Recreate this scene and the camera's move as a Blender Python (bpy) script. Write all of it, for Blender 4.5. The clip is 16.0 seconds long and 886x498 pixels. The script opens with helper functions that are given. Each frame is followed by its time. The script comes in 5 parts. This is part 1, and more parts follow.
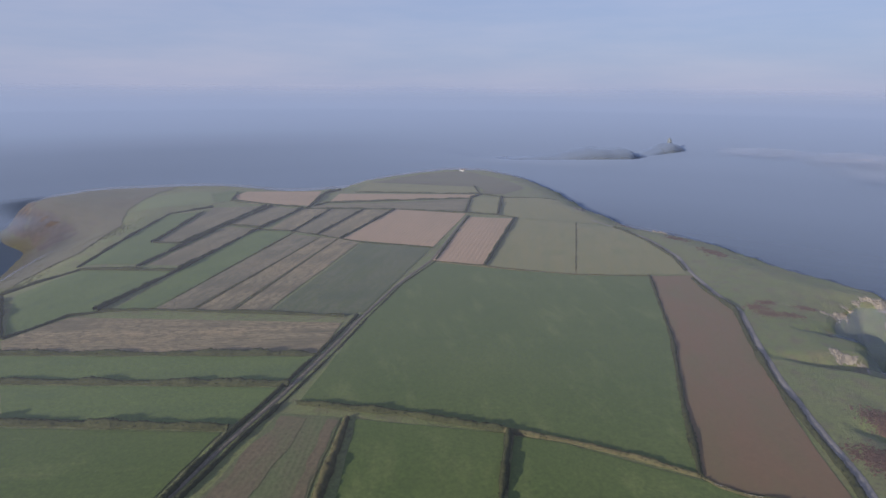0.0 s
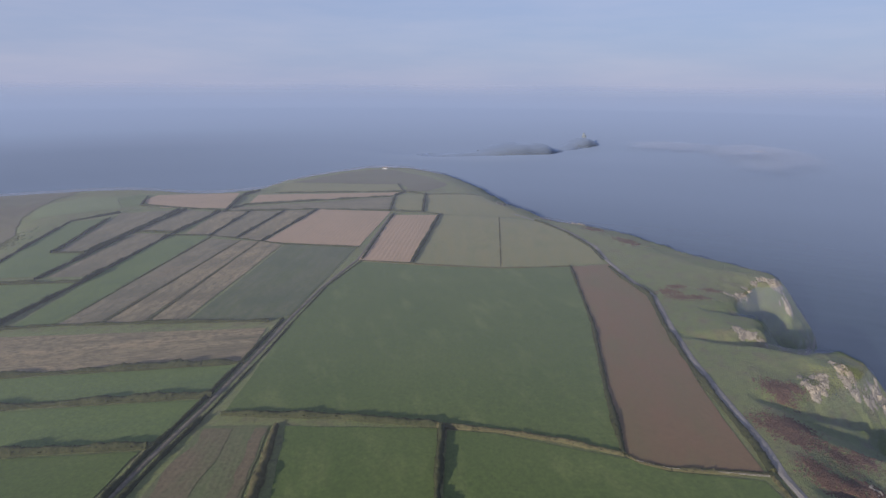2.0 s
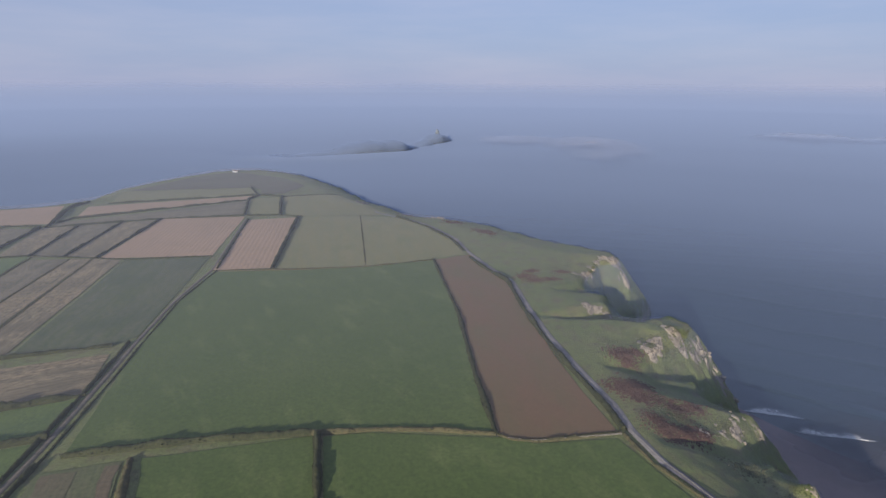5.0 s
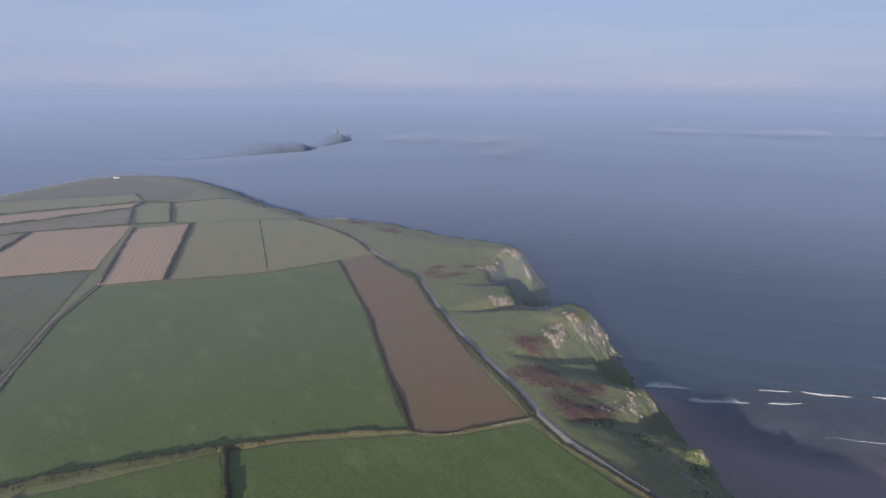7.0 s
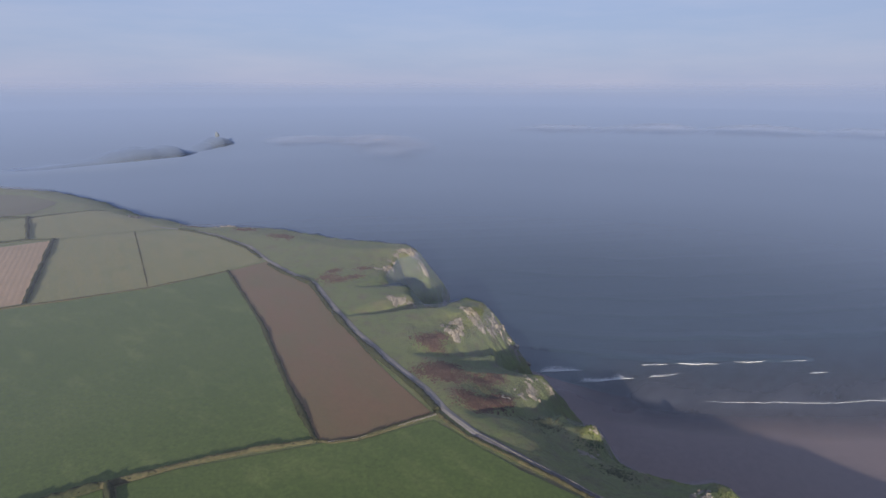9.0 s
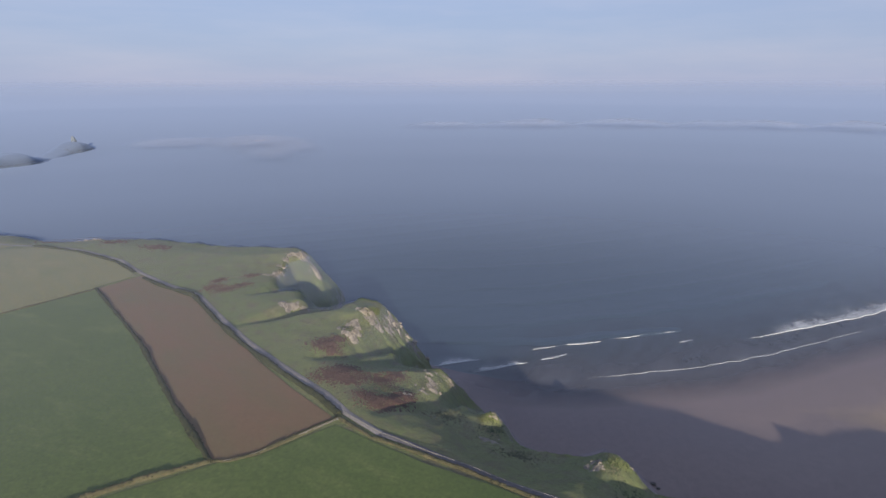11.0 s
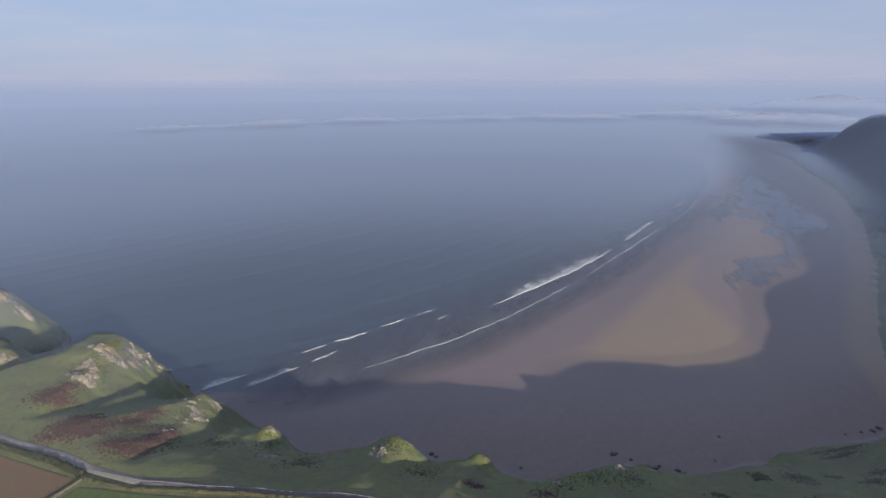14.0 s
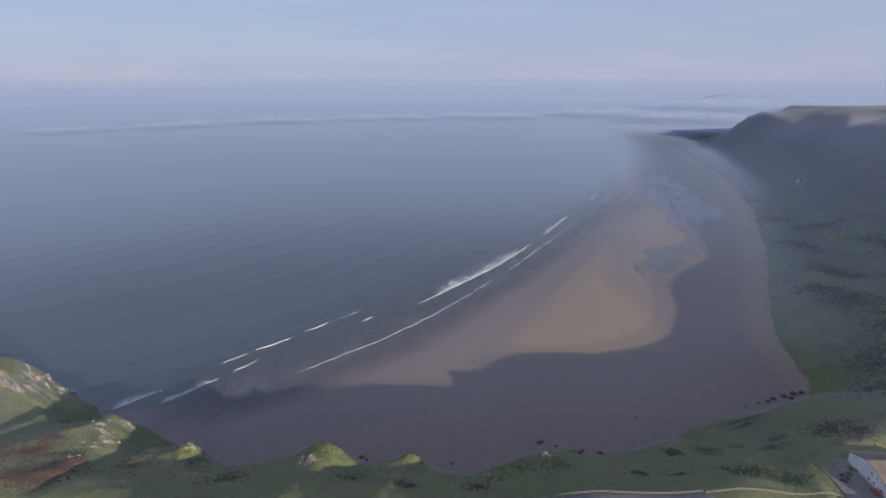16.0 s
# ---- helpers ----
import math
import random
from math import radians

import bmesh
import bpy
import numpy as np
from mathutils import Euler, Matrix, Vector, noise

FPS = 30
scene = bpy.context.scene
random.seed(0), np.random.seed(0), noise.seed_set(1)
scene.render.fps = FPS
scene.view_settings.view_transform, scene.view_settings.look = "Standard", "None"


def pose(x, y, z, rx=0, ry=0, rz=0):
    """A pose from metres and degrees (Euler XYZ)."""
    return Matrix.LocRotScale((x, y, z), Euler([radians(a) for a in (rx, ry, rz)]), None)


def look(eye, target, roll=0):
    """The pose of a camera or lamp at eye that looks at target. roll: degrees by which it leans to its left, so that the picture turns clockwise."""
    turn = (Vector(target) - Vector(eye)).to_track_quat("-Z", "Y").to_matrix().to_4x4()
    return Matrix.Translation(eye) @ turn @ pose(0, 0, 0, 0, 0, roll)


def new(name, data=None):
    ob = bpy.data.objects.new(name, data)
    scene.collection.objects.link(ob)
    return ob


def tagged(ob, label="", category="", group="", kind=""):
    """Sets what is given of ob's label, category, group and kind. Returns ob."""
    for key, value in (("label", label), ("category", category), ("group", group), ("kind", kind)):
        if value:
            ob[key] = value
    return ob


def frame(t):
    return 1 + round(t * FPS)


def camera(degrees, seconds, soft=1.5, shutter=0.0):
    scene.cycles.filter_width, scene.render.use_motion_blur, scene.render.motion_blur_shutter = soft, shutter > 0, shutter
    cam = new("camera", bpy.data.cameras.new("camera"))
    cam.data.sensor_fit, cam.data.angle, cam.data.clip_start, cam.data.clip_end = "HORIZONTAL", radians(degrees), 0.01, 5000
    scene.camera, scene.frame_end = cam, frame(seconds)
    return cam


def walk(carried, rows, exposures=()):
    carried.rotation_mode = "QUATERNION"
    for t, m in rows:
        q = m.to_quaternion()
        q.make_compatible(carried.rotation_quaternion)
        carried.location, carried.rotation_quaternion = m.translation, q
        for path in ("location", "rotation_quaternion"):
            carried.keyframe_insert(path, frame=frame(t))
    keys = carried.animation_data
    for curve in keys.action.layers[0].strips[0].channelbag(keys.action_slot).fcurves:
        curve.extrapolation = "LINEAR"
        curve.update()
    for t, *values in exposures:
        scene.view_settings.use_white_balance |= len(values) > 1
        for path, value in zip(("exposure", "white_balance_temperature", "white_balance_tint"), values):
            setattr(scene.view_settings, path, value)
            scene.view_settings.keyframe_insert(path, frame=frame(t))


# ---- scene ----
cam = camera(76.0, 16.0, soft=1.5)
PATH = [
    (0.0, pose(0, 0, 200, 73.899, -0.476, 0.000)),
    (0.5, pose(0, 0, 200, 73.858, -0.440, -2.308)),
    (1.0, pose(0, 0, 200, 73.806, -0.454, -4.514)),
    (1.5, pose(0, 0, 200, 73.778, -0.484, -6.245)),
    (2.0, pose(0, 0, 200, 73.713, -0.457, -7.758)),
    (2.5, pose(0, 0, 200, 73.689, -0.490, -9.272)),
    (3.0, pose(0, 0, 200, 73.682, -0.523, -11.243)),
    (3.5, pose(0, 0, 200, 73.669, -0.458, -13.820)),
    (4.0, pose(0, 0, 200, 73.634, -0.386, -16.824)),
    (6.5, pose(0, 0, 200, 73.527, -0.242, -29.326)),
    (7.0, pose(0, 0, 200, 73.503, -0.245, -32.009)),
    (7.5, pose(0, 0, 200, 73.533, -0.186, -34.584)),
    (8.0, pose(0, 0, 200, 73.532, -0.197, -37.082)),
    (8.5, pose(0, 0, 200, 73.547, -0.171, -39.730)),
    (9.0, pose(0, 0, 200, 73.545, -0.111, -42.966)),
    (11.5, pose(0, 0, 200, 73.324, 0.085, -57.727)),
    (12.0, pose(0, 0, 200, 73.315, 0.028, -61.693)),
    (12.5, pose(0, 0, 200, 73.274, -0.006, -65.740)),
    (13.0, pose(0, 0, 200, 73.227, 0.126, -70.115)),
    (13.5, pose(0, 0, 200, 73.182, 0.124, -74.710)),
    (14.0, pose(0, 0, 200, 73.121, 0.182, -79.576)),
    (14.5, pose(0, 0, 200, 73.070, 0.172, -84.230)),
    (15.0, pose(0, 0, 200, 73.054, 0.178, -86.353)),
    (15.5, pose(0, 0, 200, 73.055, 0.083, -87.168)),
    (16.0, pose(0, 0, 200, 73.048, -0.045, -87.603)),
]
walk(cam, PATH, [(0.0, 0.31, 6250, 10.5), (9.0, 0.33, 6280, 10), (12.0, 0.45, 6480, 8.5), (16.0, 0.41, 6480, 8.0)])

# ---- light: hazy low morning sun and sky ----
SUN_EL, SUN_AZ = 14.6, 226.0          # height, and the way it stands, turned from +y towards -x
sun_dir = Vector((0.72, 0.69, 0)).normalized() * math.cos(radians(SUN_EL)) + Vector((0, 0, -math.sin(radians(SUN_EL))))
world = bpy.data.worlds.new("hazy_sky")
scene.world = world
world.use_nodes = True
wn = world.node_tree.nodes
sky = wn.new("ShaderNodeTexSky")
sky.sky_type = "NISHITA"
sky.sun_disc = False
sky.sun_elevation = radians(SUN_EL)
sky.sun_rotation = radians(SUN_AZ)
sky.altitude = 200
sky.air_density, sky.dust_density, sky.ozone_density = 1.0, 0.4, 5.0
# clear sky seen through a pale veil of sea haze
veil = wn.new("ShaderNodeBackground")
veil.inputs["Strength"].default_value = 0.87
sky_at = wn.new("ShaderNodeTexCoord").outputs["Generated"]
sky_xyz = wn.new("ShaderNodeSeparateXYZ")
low_sky = wn.new("ShaderNodeMapRange")
low_sky.inputs["From Min"].default_value, low_sky.inputs["From Max"].default_value = 0.0, 0.30
low_sky.inputs["To Min"].default_value, low_sky.inputs["To Max"].default_value = 0.93, 0.70
world.node_tree.links.new(sky_at, sky_xyz.inputs[0])
world.node_tree.links.new(sky_xyz.outputs["Z"], low_sky.inputs["Value"])
# faint streaks of high cloud
streaks = wn.new("ShaderNodeMapping")
streaks.inputs["Scale"].default_value = (1.6, 1.6, 11.0)
cirrus = wn.new("ShaderNodeTexNoise")
cirrus.inputs["Scale"].default_value, cirrus.inputs["Detail"].default_value, cirrus.inputs["Roughness"].default_value = 1.7, 6, 0.6
veil_tone = wn.new("ShaderNodeValToRGB")
veil_tone.color_ramp.elements[0].position, veil_tone.color_ramp.elements[1].position = 0.38, 0.68
veil_tone.color_ramp.elements[0].color = (0.335, 0.375, 0.535, 1)
veil_tone.color_ramp.elements[1].color = (0.395, 0.410, 0.550, 1)
world.node_tree.links.new(sky_at, streaks.inputs["Vector"])
world.node_tree.links.new(streaks.outputs[0], cirrus.inputs["Vector"])
world.node_tree.links.new(cirrus.outputs["Fac"], veil_tone.inputs["Fac"])
world.node_tree.links.new(veil_tone.outputs["Color"], veil.inputs["Color"])
veiled = wn.new("ShaderNodeMixShader")
world.node_tree.links.new(low_sky.outputs["Result"], veiled.inputs[0])
wn["Background"].inputs["Strength"].default_value = 0.12
world.node_tree.links.new(sky.outputs[0], wn["Background"].inputs["Color"])
world.node_tree.links.new(wn["Background"].outputs[0], veiled.inputs[1])
world.node_tree.links.new(veil.outputs[0], veiled.inputs[2])
world.node_tree.links.new(veiled.outputs[0], wn["World Output"].inputs["Surface"])
sun_data = bpy.data.lights.new("sun", "SUN")
sun_data.energy, sun_data.angle, sun_data.color = 5.0, radians(0.5), (1.0, 0.87, 0.72)
sun = new("sun", sun_data)
sun.matrix_world = look((0, 0, 900), Vector((0, 0, 900)) + sun_dir)

# ---- materials ----
def material(name):
    m = bpy.data.materials.new(name)
    m.use_nodes = True
    return m, m.node_tree.nodes, m.node_tree.links, m.node_tree.nodes["Principled BSDF"]


def noise_node(nt, coord, scale, detail=4.0, rough=0.55, dims=None):
    n = nt.nodes.new("ShaderNodeTexNoise")
    n.inputs["Scale"].default_value, n.inputs["Detail"].default_value, n.inputs["Roughness"].default_value = scale, detail, rough
    nt.links.new(coord, n.inputs["Vector"])
    return n.outputs["Fac"]


def ramp_node(nt, fac, lo, hi, a=(0, 0, 0), b=(1, 1, 1)):
    r = nt.nodes.new("ShaderNodeValToRGB")
    r.color_ramp.elements[0].position, r.color_ramp.elements[1].position = lo, hi
    r.color_ramp.elements[0].color, r.color_ramp.elements[1].color = (*a, 1), (*b, 1)
    nt.links.new(fac, r.inputs["Fac"])
    return r.outputs["Color"]


def mix_node(nt, fac, a, b, blend="MIX"):
    m = nt.nodes.new("ShaderNodeMix")
    m.data_type, m.blend_type = "RGBA", blend
    for value, slot in ((fac, m.inputs[0]), (a, m.inputs[6]), (b, m.inputs[7])):
        if isinstance(value, (int, float)):
            slot.default_value = value
        elif isinstance(value, tuple):
            slot.default_value = (*value, 1)
        else:
            nt.links.new(value, slot)
    return m.outputs[2]


def maths(nt, op, a, b=0.0, clamp=False):
    m = nt.nodes.new("ShaderNodeMath")
    m.operation, m.use_clamp = op, clamp
    for value, slot in ((a, m.inputs[0]), (b, m.inputs[1])):
        if isinstance(value, (int, float)):
            slot.default_value = value
        else:
            nt.links.new(value, slot)
    return m.outputs[0]


def stretched(nt, coord, sx, sy, sz=1.0, rz=0.0):
    n = nt.nodes.new("ShaderNodeMapping")
    n.inputs["Scale"].default_value = (sx, sy, sz)
    n.inputs["Rotation"].default_value = (0, 0, rz)
    nt.links.new(coord, n.inputs["Vector"])
    return n.outputs["Vector"]


def relief(nt, bsdf, height, strength, distance):
    b = nt.nodes.new("ShaderNodeBump")
    b.inputs["Strength"].default_value, b.inputs["Distance"].default_value = strength, distance
    nt.links.new(height, b.inputs["Height"])
    nt.links.new(b.outputs["Normal"], bsdf.inputs["Normal"])


def coords(nt, kind="Object"):
    if kind == "Position":
        return nt.nodes.new("ShaderNodeNewGeometry").outputs["Position"]
    return nt.nodes.new("ShaderNodeTexCoord").outputs[kind]


def fuzzy(bsdf, weight=0.05):
    """A soft sheen over a matt ground, added to pale it aslant as haze would."""
    bsdf.inputs["Roughness"].default_value = 0.8
    bsdf.inputs["Specular IOR Level"].default_value = 0.3
    bsdf.inputs["Sheen Weight"].default_value = weight
    bsdf.inputs["Sheen Roughness"].default_value = 0.5
    bsdf.inputs["Sheen Tint"].default_value = (0.85, 1.0, 0.9, 1)


def field_material(name, base, other, patch, rows=0.0, row_mix=0.0, row_colour=None, row_gap=3.0, tram=0.0, speck=0.0, patch_at=(0.5, 0.7), bands=0.0, rough=1.0, grain_amount=1.0, mottle=0.0, dark=(0.1, 0.09, 0.06)):
    """A crop or pasture: two tones in broad drifts, pale patches, fine grain, and drill rows or tramlines along the local x."""
    m, nodes, links, bsdf = material(name)
    nt = m.node_tree
    at = coords(nt)
    broad = noise_node(nt, at, 0.018, 5, 0.6)
    fine = noise_node(nt, at, 0.7, 6, 0.7)
    drift = noise_node(nt, stretched(nt, at, 0.02, 0.07), 1.0, 6, 0.65)
    col = mix_node(nt, ramp_node(nt, broad, 0.35, 0.65), base, other)
    col = mix_node(nt, maths(nt, "MULTIPLY", ramp_node(nt, drift, *patch_at), 0.75), col, patch)
    grain = ramp_node(nt, fine, 0.3, 0.7, (0.72, 0.72, 0.72), (1.22, 1.22, 1.22))
    col = mix_node(nt, grain_amount, col, grain, "MULTIPLY")
    tussock = ramp_node(nt, noise_node(nt, at, 0.45, 5, 0.75), 0.36, 0.66, (0.88, 0.88, 0.88), (1.12, 1.12, 1.10))
    col = mix_node(nt, grain_amount, col, tussock, "MULTIPLY")
    height = maths(nt, "MULTIPLY", fine, rough)
    if bands:
        strip = noise_node(nt, stretched(nt, at, 0.004, 0.16), 1.0, 5, 0.6)
        col = mix_node(nt, maths(nt, "MULTIPLY", ramp_node(nt, strip, 0.42, 0.6), bands), col, row_colour)
        tuft = noise_node(nt, stretched(nt, at, 0.3, 0.7), 1.0, 6, 0.75)
        col = mix_node(nt, maths(nt, "MULTIPLY", ramp_node(nt, tuft, 0.52, 0.64), bands * 0.8), col, patch)
    if mottle:
        # weeds and bare earth showing between the straw, in smears along the drill
        weeds = noise_node(nt, stretched(nt, at, 0.22, 0.45), 1.0, 8, 0.82)
        col = mix_node(nt, maths(nt, "MULTIPLY", ramp_node(nt, weeds, 0.47, 0.56), mottle), col, dark)
        drifts = noise_node(nt, stretched(nt, at, 0.012, 0.03), 1.0, 5, 0.6)
        col = mix_node(nt, maths(nt, "MULTIPLY", ramp_node(nt, drifts, 0.48, 0.60), mottle * 0.8), col, dark)
    if row_mix:
        w = nodes.new("ShaderNodeTexWave")
        w.bands_direction = "Y"
        w.inputs["Scale"].default_value = 0.314 / row_gap
        w.inputs["Distortion"].default_value, w.inputs["Detail"].default_value, w.inputs["Detail Scale"].default_value = 1.2, 3, 0.4
        links.new(at, w.inputs["Vector"])
        streak = noise_node(nt, stretched(nt, at, 0.03, 0.5), 1.0, 5, 0.7)
        amount = maths(nt, "MULTIPLY", maths(nt, "MULTIPLY", w.outputs["Fac"], ramp_node(nt, streak, 0.3, 0.65)), row_mix)
        col = mix_node(nt, amount, col, row_colour)
        height = maths(nt, "ADD", fine, maths(nt, "MULTIPLY", w.outputs["Fac"], row_mix))
    if tram:
        w2 = nodes.new("ShaderNodeTexWave")
        w2.bands_direction = "Y"
        w2.inputs["Scale"].default_value = 0.314 / tram
        w2.inputs["Distortion"].default_value, w2.inputs["Detail Scale"].default_value = 0.6, 0.2
        links.new(at, w2.inputs["Vector"])
        line = ramp_node(nt, w2.outputs["Fac"], 0.93, 0.985)
        col = mix_node(nt, maths(nt, "MULTIPLY", line, 0.4), col, row_colour or patch)
    if speck:
        sp = noise_node(nt, at, 1.6, 3, 0.6)
        col = mix_node(nt, maths(nt, "MULTIPLY", ramp_node(nt, sp, 0.66, 0.74), speck), col, patch)
    links.new(col, bsdf.inputs["Base Color"])
    fuzzy(bsdf)
    relief(nt, bsdf, height, 0.5, 0.3)
    return m


GRASS = field_material("pasture_grass", (0.066, 0.100, 0.020), (0.080, 0.112, 0.025), (0.138, 0.166, 0.050), speck=0.5, patch_at=(0.54, 0.80))
GRASS_STRIP = field_material("rye_grass", (0.088, 0.130, 0.030), (0.102, 0.142, 0.036), (0.070, 0.108, 0.033), speck=0.25)
GRASS_PALE = field_material("grazed_grass", (0.195, 0.180, 0.070), (0.215, 0.19, 0.08), (0.145, 0.158, 0.058), speck=0.4, bands=0.35, row_colour=(0.15, 0.165, 0.078))
ROOTS = field_material("root_crop", (0.072, 0.092, 0.028), (0.090, 0.102, 0.034), (0.115, 0.112, 0.058), mottle=0.55, dark=(0.040, 0.060, 0.024), bands=0.5, row_mix=0.15, row_colour=(0.115, 0.112, 0.070), row_gap=3.5, speck=0.3)
SOIL = field_material("bare_red_soil", (0.162, 0.092, 0.050), (0.148, 0.094, 0.048), (0.120, 0.102, 0.044), rough=0.25, patch_at=(0.42, 0.74), row_mix=0.05, row_colour=(0.18, 0.115, 0.08), row_gap=1.8, grain_amount=0.45)
STUBBLE = field_material("pale_stubble", (0.43, 0.285, 0.180), (0.39, 0.262, 0.168), (0.33, 0.23, 0.14), row_mix=0.6, row_colour=(0.27, 0.19, 0.13), row_gap=4.0)
STUBBLE_OLD = field_material("weedy_stubble", (0.265, 0.195, 0.105), (0.235, 0.175, 0.095), (0.145, 0.130, 0.075), speck=0.5, patch_at=(0.42, 0.62), bands=0.7, row_mix=0.25, row_colour=(0.34, 0.25, 0.14), row_gap=3.2, mottle=0.9, dark=(0.100, 0.084, 0.048))
STUBBLE_DULL = field_material("dull_stubble", (0.210, 0.155, 0.088), (0.185, 0.142, 0.080), (0.13, 0.120, 0.07), speck=0.5, patch_at=(0.42, 0.62), bands=0.7, row_mix=0.2, row_colour=(0.24, 0.19, 0.12), row_gap=3.0, mottle=0.8, dark=(0.090, 0.080, 0.046))

SHELF_GRASS = field_material("shelf_pasture", (0.135, 0.175, 0.062), (0.155, 0.190, 0.072), (0.175, 0.185, 0.085), speck=0.3, patch_at=(0.5, 0.72))

def land_material():
    m, nodes, links, bsdf = material("clifftop_turf_and_limestone")
    nt = m.node_tree
    at = coords(nt, "Position")
    geo = nodes.new("ShaderNodeNewGeometry")
    up = nodes.new("ShaderNodeSeparateXYZ")
    links.new(geo.outputs["Normal"], up.inputs[0])
    broad = noise_node(nt, at, 0.02, 5, 0.6)
    mid = noise_node(nt, at, 0.11, 6, 0.65)
    fine = noise_node(nt, at, 0.9, 6, 0.7)
    turf = mix_node(nt, ramp_node(nt, broad, 0.38, 0.62), (0.138, 0.168, 0.054), (0.168, 0.178, 0.070))
    turf = mix_node(nt, maths(nt, "MULTIPLY", ramp_node(nt, mid, 0.48, 0.66), 0.8), turf, (0.145, 0.125, 0.070))
    turf = mix_node(nt, maths(nt, "MULTIPLY", ramp_node(nt, noise_node(nt, at, 0.3, 6, 0.75), 0.52, 0.66), 0.55), turf, (0.055, 0.068, 0.032))
    turf = mix_node(nt, 1.0, turf, ramp_node(nt, fine, 0.3, 0.7, (0.7, 0.7, 0.7), (1.25, 1.25, 1.25)), "MULTIPLY")
    # heath and dead bracken take over from turf on the hill beyond the bay
    pos = nodes.new("ShaderNodeSeparateXYZ")
    links.new(at, pos.inputs[0])
    out = maths(nt, "ADD", pos.outputs["X"], maths(nt, "MULTIPLY", maths(nt, "SUBTRACT", noise_node(nt, at, 0.01, 5, 0.6), 0.5), 500.0))
    heath = mix_node(nt, ramp_node(nt, noise_node(nt, at, 0.03, 6, 0.65), 0.35, 0.65), (0.095, 0.082, 0.086), (0.200, 0.175, 0.168))
    low = nodes.new("ShaderNodeMapRange")
    low.inputs["From Min"].default_value, low.inputs["From Max"].default_value = 330.0, 560.0
    links.new(out, low.inputs["Value"])
    low_green = maths(nt, "ADD", pos.outputs["Z"], maths(nt, "MULTIPLY", maths(nt, "SUBTRACT", noise_node(nt, at, 0.012, 4, 0.5), 0.5), 130.0))
    shelf_turf = nodes.new("ShaderNodeMapRange")
    shelf_turf.inputs["From Min"].default_value, shelf_turf.inputs["From Max"].default_value = 80.0, 55.0
    links.new(low_green, shelf_turf.inputs["Value"])
    far_off = nodes.new("ShaderNodeMapRange")
    far_off.inputs["From Min"].default_value, far_off.inputs["From Max"].default_value = 1550.0, 1250.0
    links.new(pos.outputs["X"], far_off.inputs["Value"])
    paddock = ramp_node(nt, noise_node(nt, stretched(nt, at, 0.006, 0.022, 1, radians(28)), 1.0, 3, 0.5), 0.45, 0.55, (0.35, 0.35, 0.35), (1, 1, 1))
    shelf_green = maths(nt, "MULTIPLY", maths(nt, "MULTIPLY", shelf_turf.outputs["Result"], far_off.outputs["Result"]), paddock)
    heath = mix_node(nt, maths(nt, "MULTIPLY", shelf_green, 0.9), heath, (0.120, 0.155, 0.066))
    turf = mix_node(nt, low.outputs["Result"], turf, heath)
    strata = noise_node(nt, stretched(nt, at, 0.12, 0.12, 0.6), 1.0, 8, 0.75)
    stone = mix_node(nt, ramp_node(nt, strata, 0.35, 0.65), (0.17, 0.15, 0.125), (0.36, 0.32, 0.265))
    crack = nodes.new("ShaderNodeTexVoronoi")
    crack.feature = "DISTANCE_TO_EDGE"
    crack.inputs["Scale"].default_value = 0.45
    links.new(stretched(nt, at, 1, 1, 1.8), crack.inputs["Vector"])
    stone = mix_node(nt, 1.0, stone, ramp_node(nt, crack.outputs["Distance"], 0.0, 0.12, (0.45, 0.42, 0.4), (1, 1, 1)), "MULTIPLY")
    steep = maths(nt, "ADD", up.outputs["Z"], maths(nt, "MULTIPLY", maths(nt, "SUBTRACT", mid, 0.5), 0.55))
    bare = ramp_node(nt, steep, 0.34, 0.48, (1, 1, 1), (0, 0, 0))
    col = mix_node(nt, bare, turf, stone)
    links.new(col, bsdf.inputs["Base Color"])
    fuzzy(bsdf)
    relief(nt, bsdf, maths(nt, "ADD", fine, maths(nt, "MULTIPLY", strata, 1.5)), 0.8, 0.7)
    return m


def plain_material(name, a, b, scale=1.0, rough=0.9, bump=0.3, dist=0.1, spec=0.2, kind="Object", stretch=(1, 1, 1)):
    m, nodes, links, bsdf = material(name)
    nt = m.node_tree
    at = stretched(nt, coords(nt, kind), *stretch)
    n1 = noise_node(nt, at, scale, 6, 0.65)
    n2 = noise_node(nt, at, scale * 0.13, 4, 0.6)
    col = mix_node(nt, ramp_node(nt, n1, 0.35, 0.65), a, b)
    col = mix_node(nt, 1.0, col, ramp_node(nt, n2, 0.3, 0.7, (0.8, 0.8, 0.8), (1.15, 1.15, 1.15)), "MULTIPLY")
    links.new(col, bsdf.inputs["Base Color"])
    bsdf.inputs["Roughness"].default_value = rough
    bsdf.inputs["Specular IOR Level"].default_value = spec
    relief(nt, bsdf, n1, bump, dist)
    return m


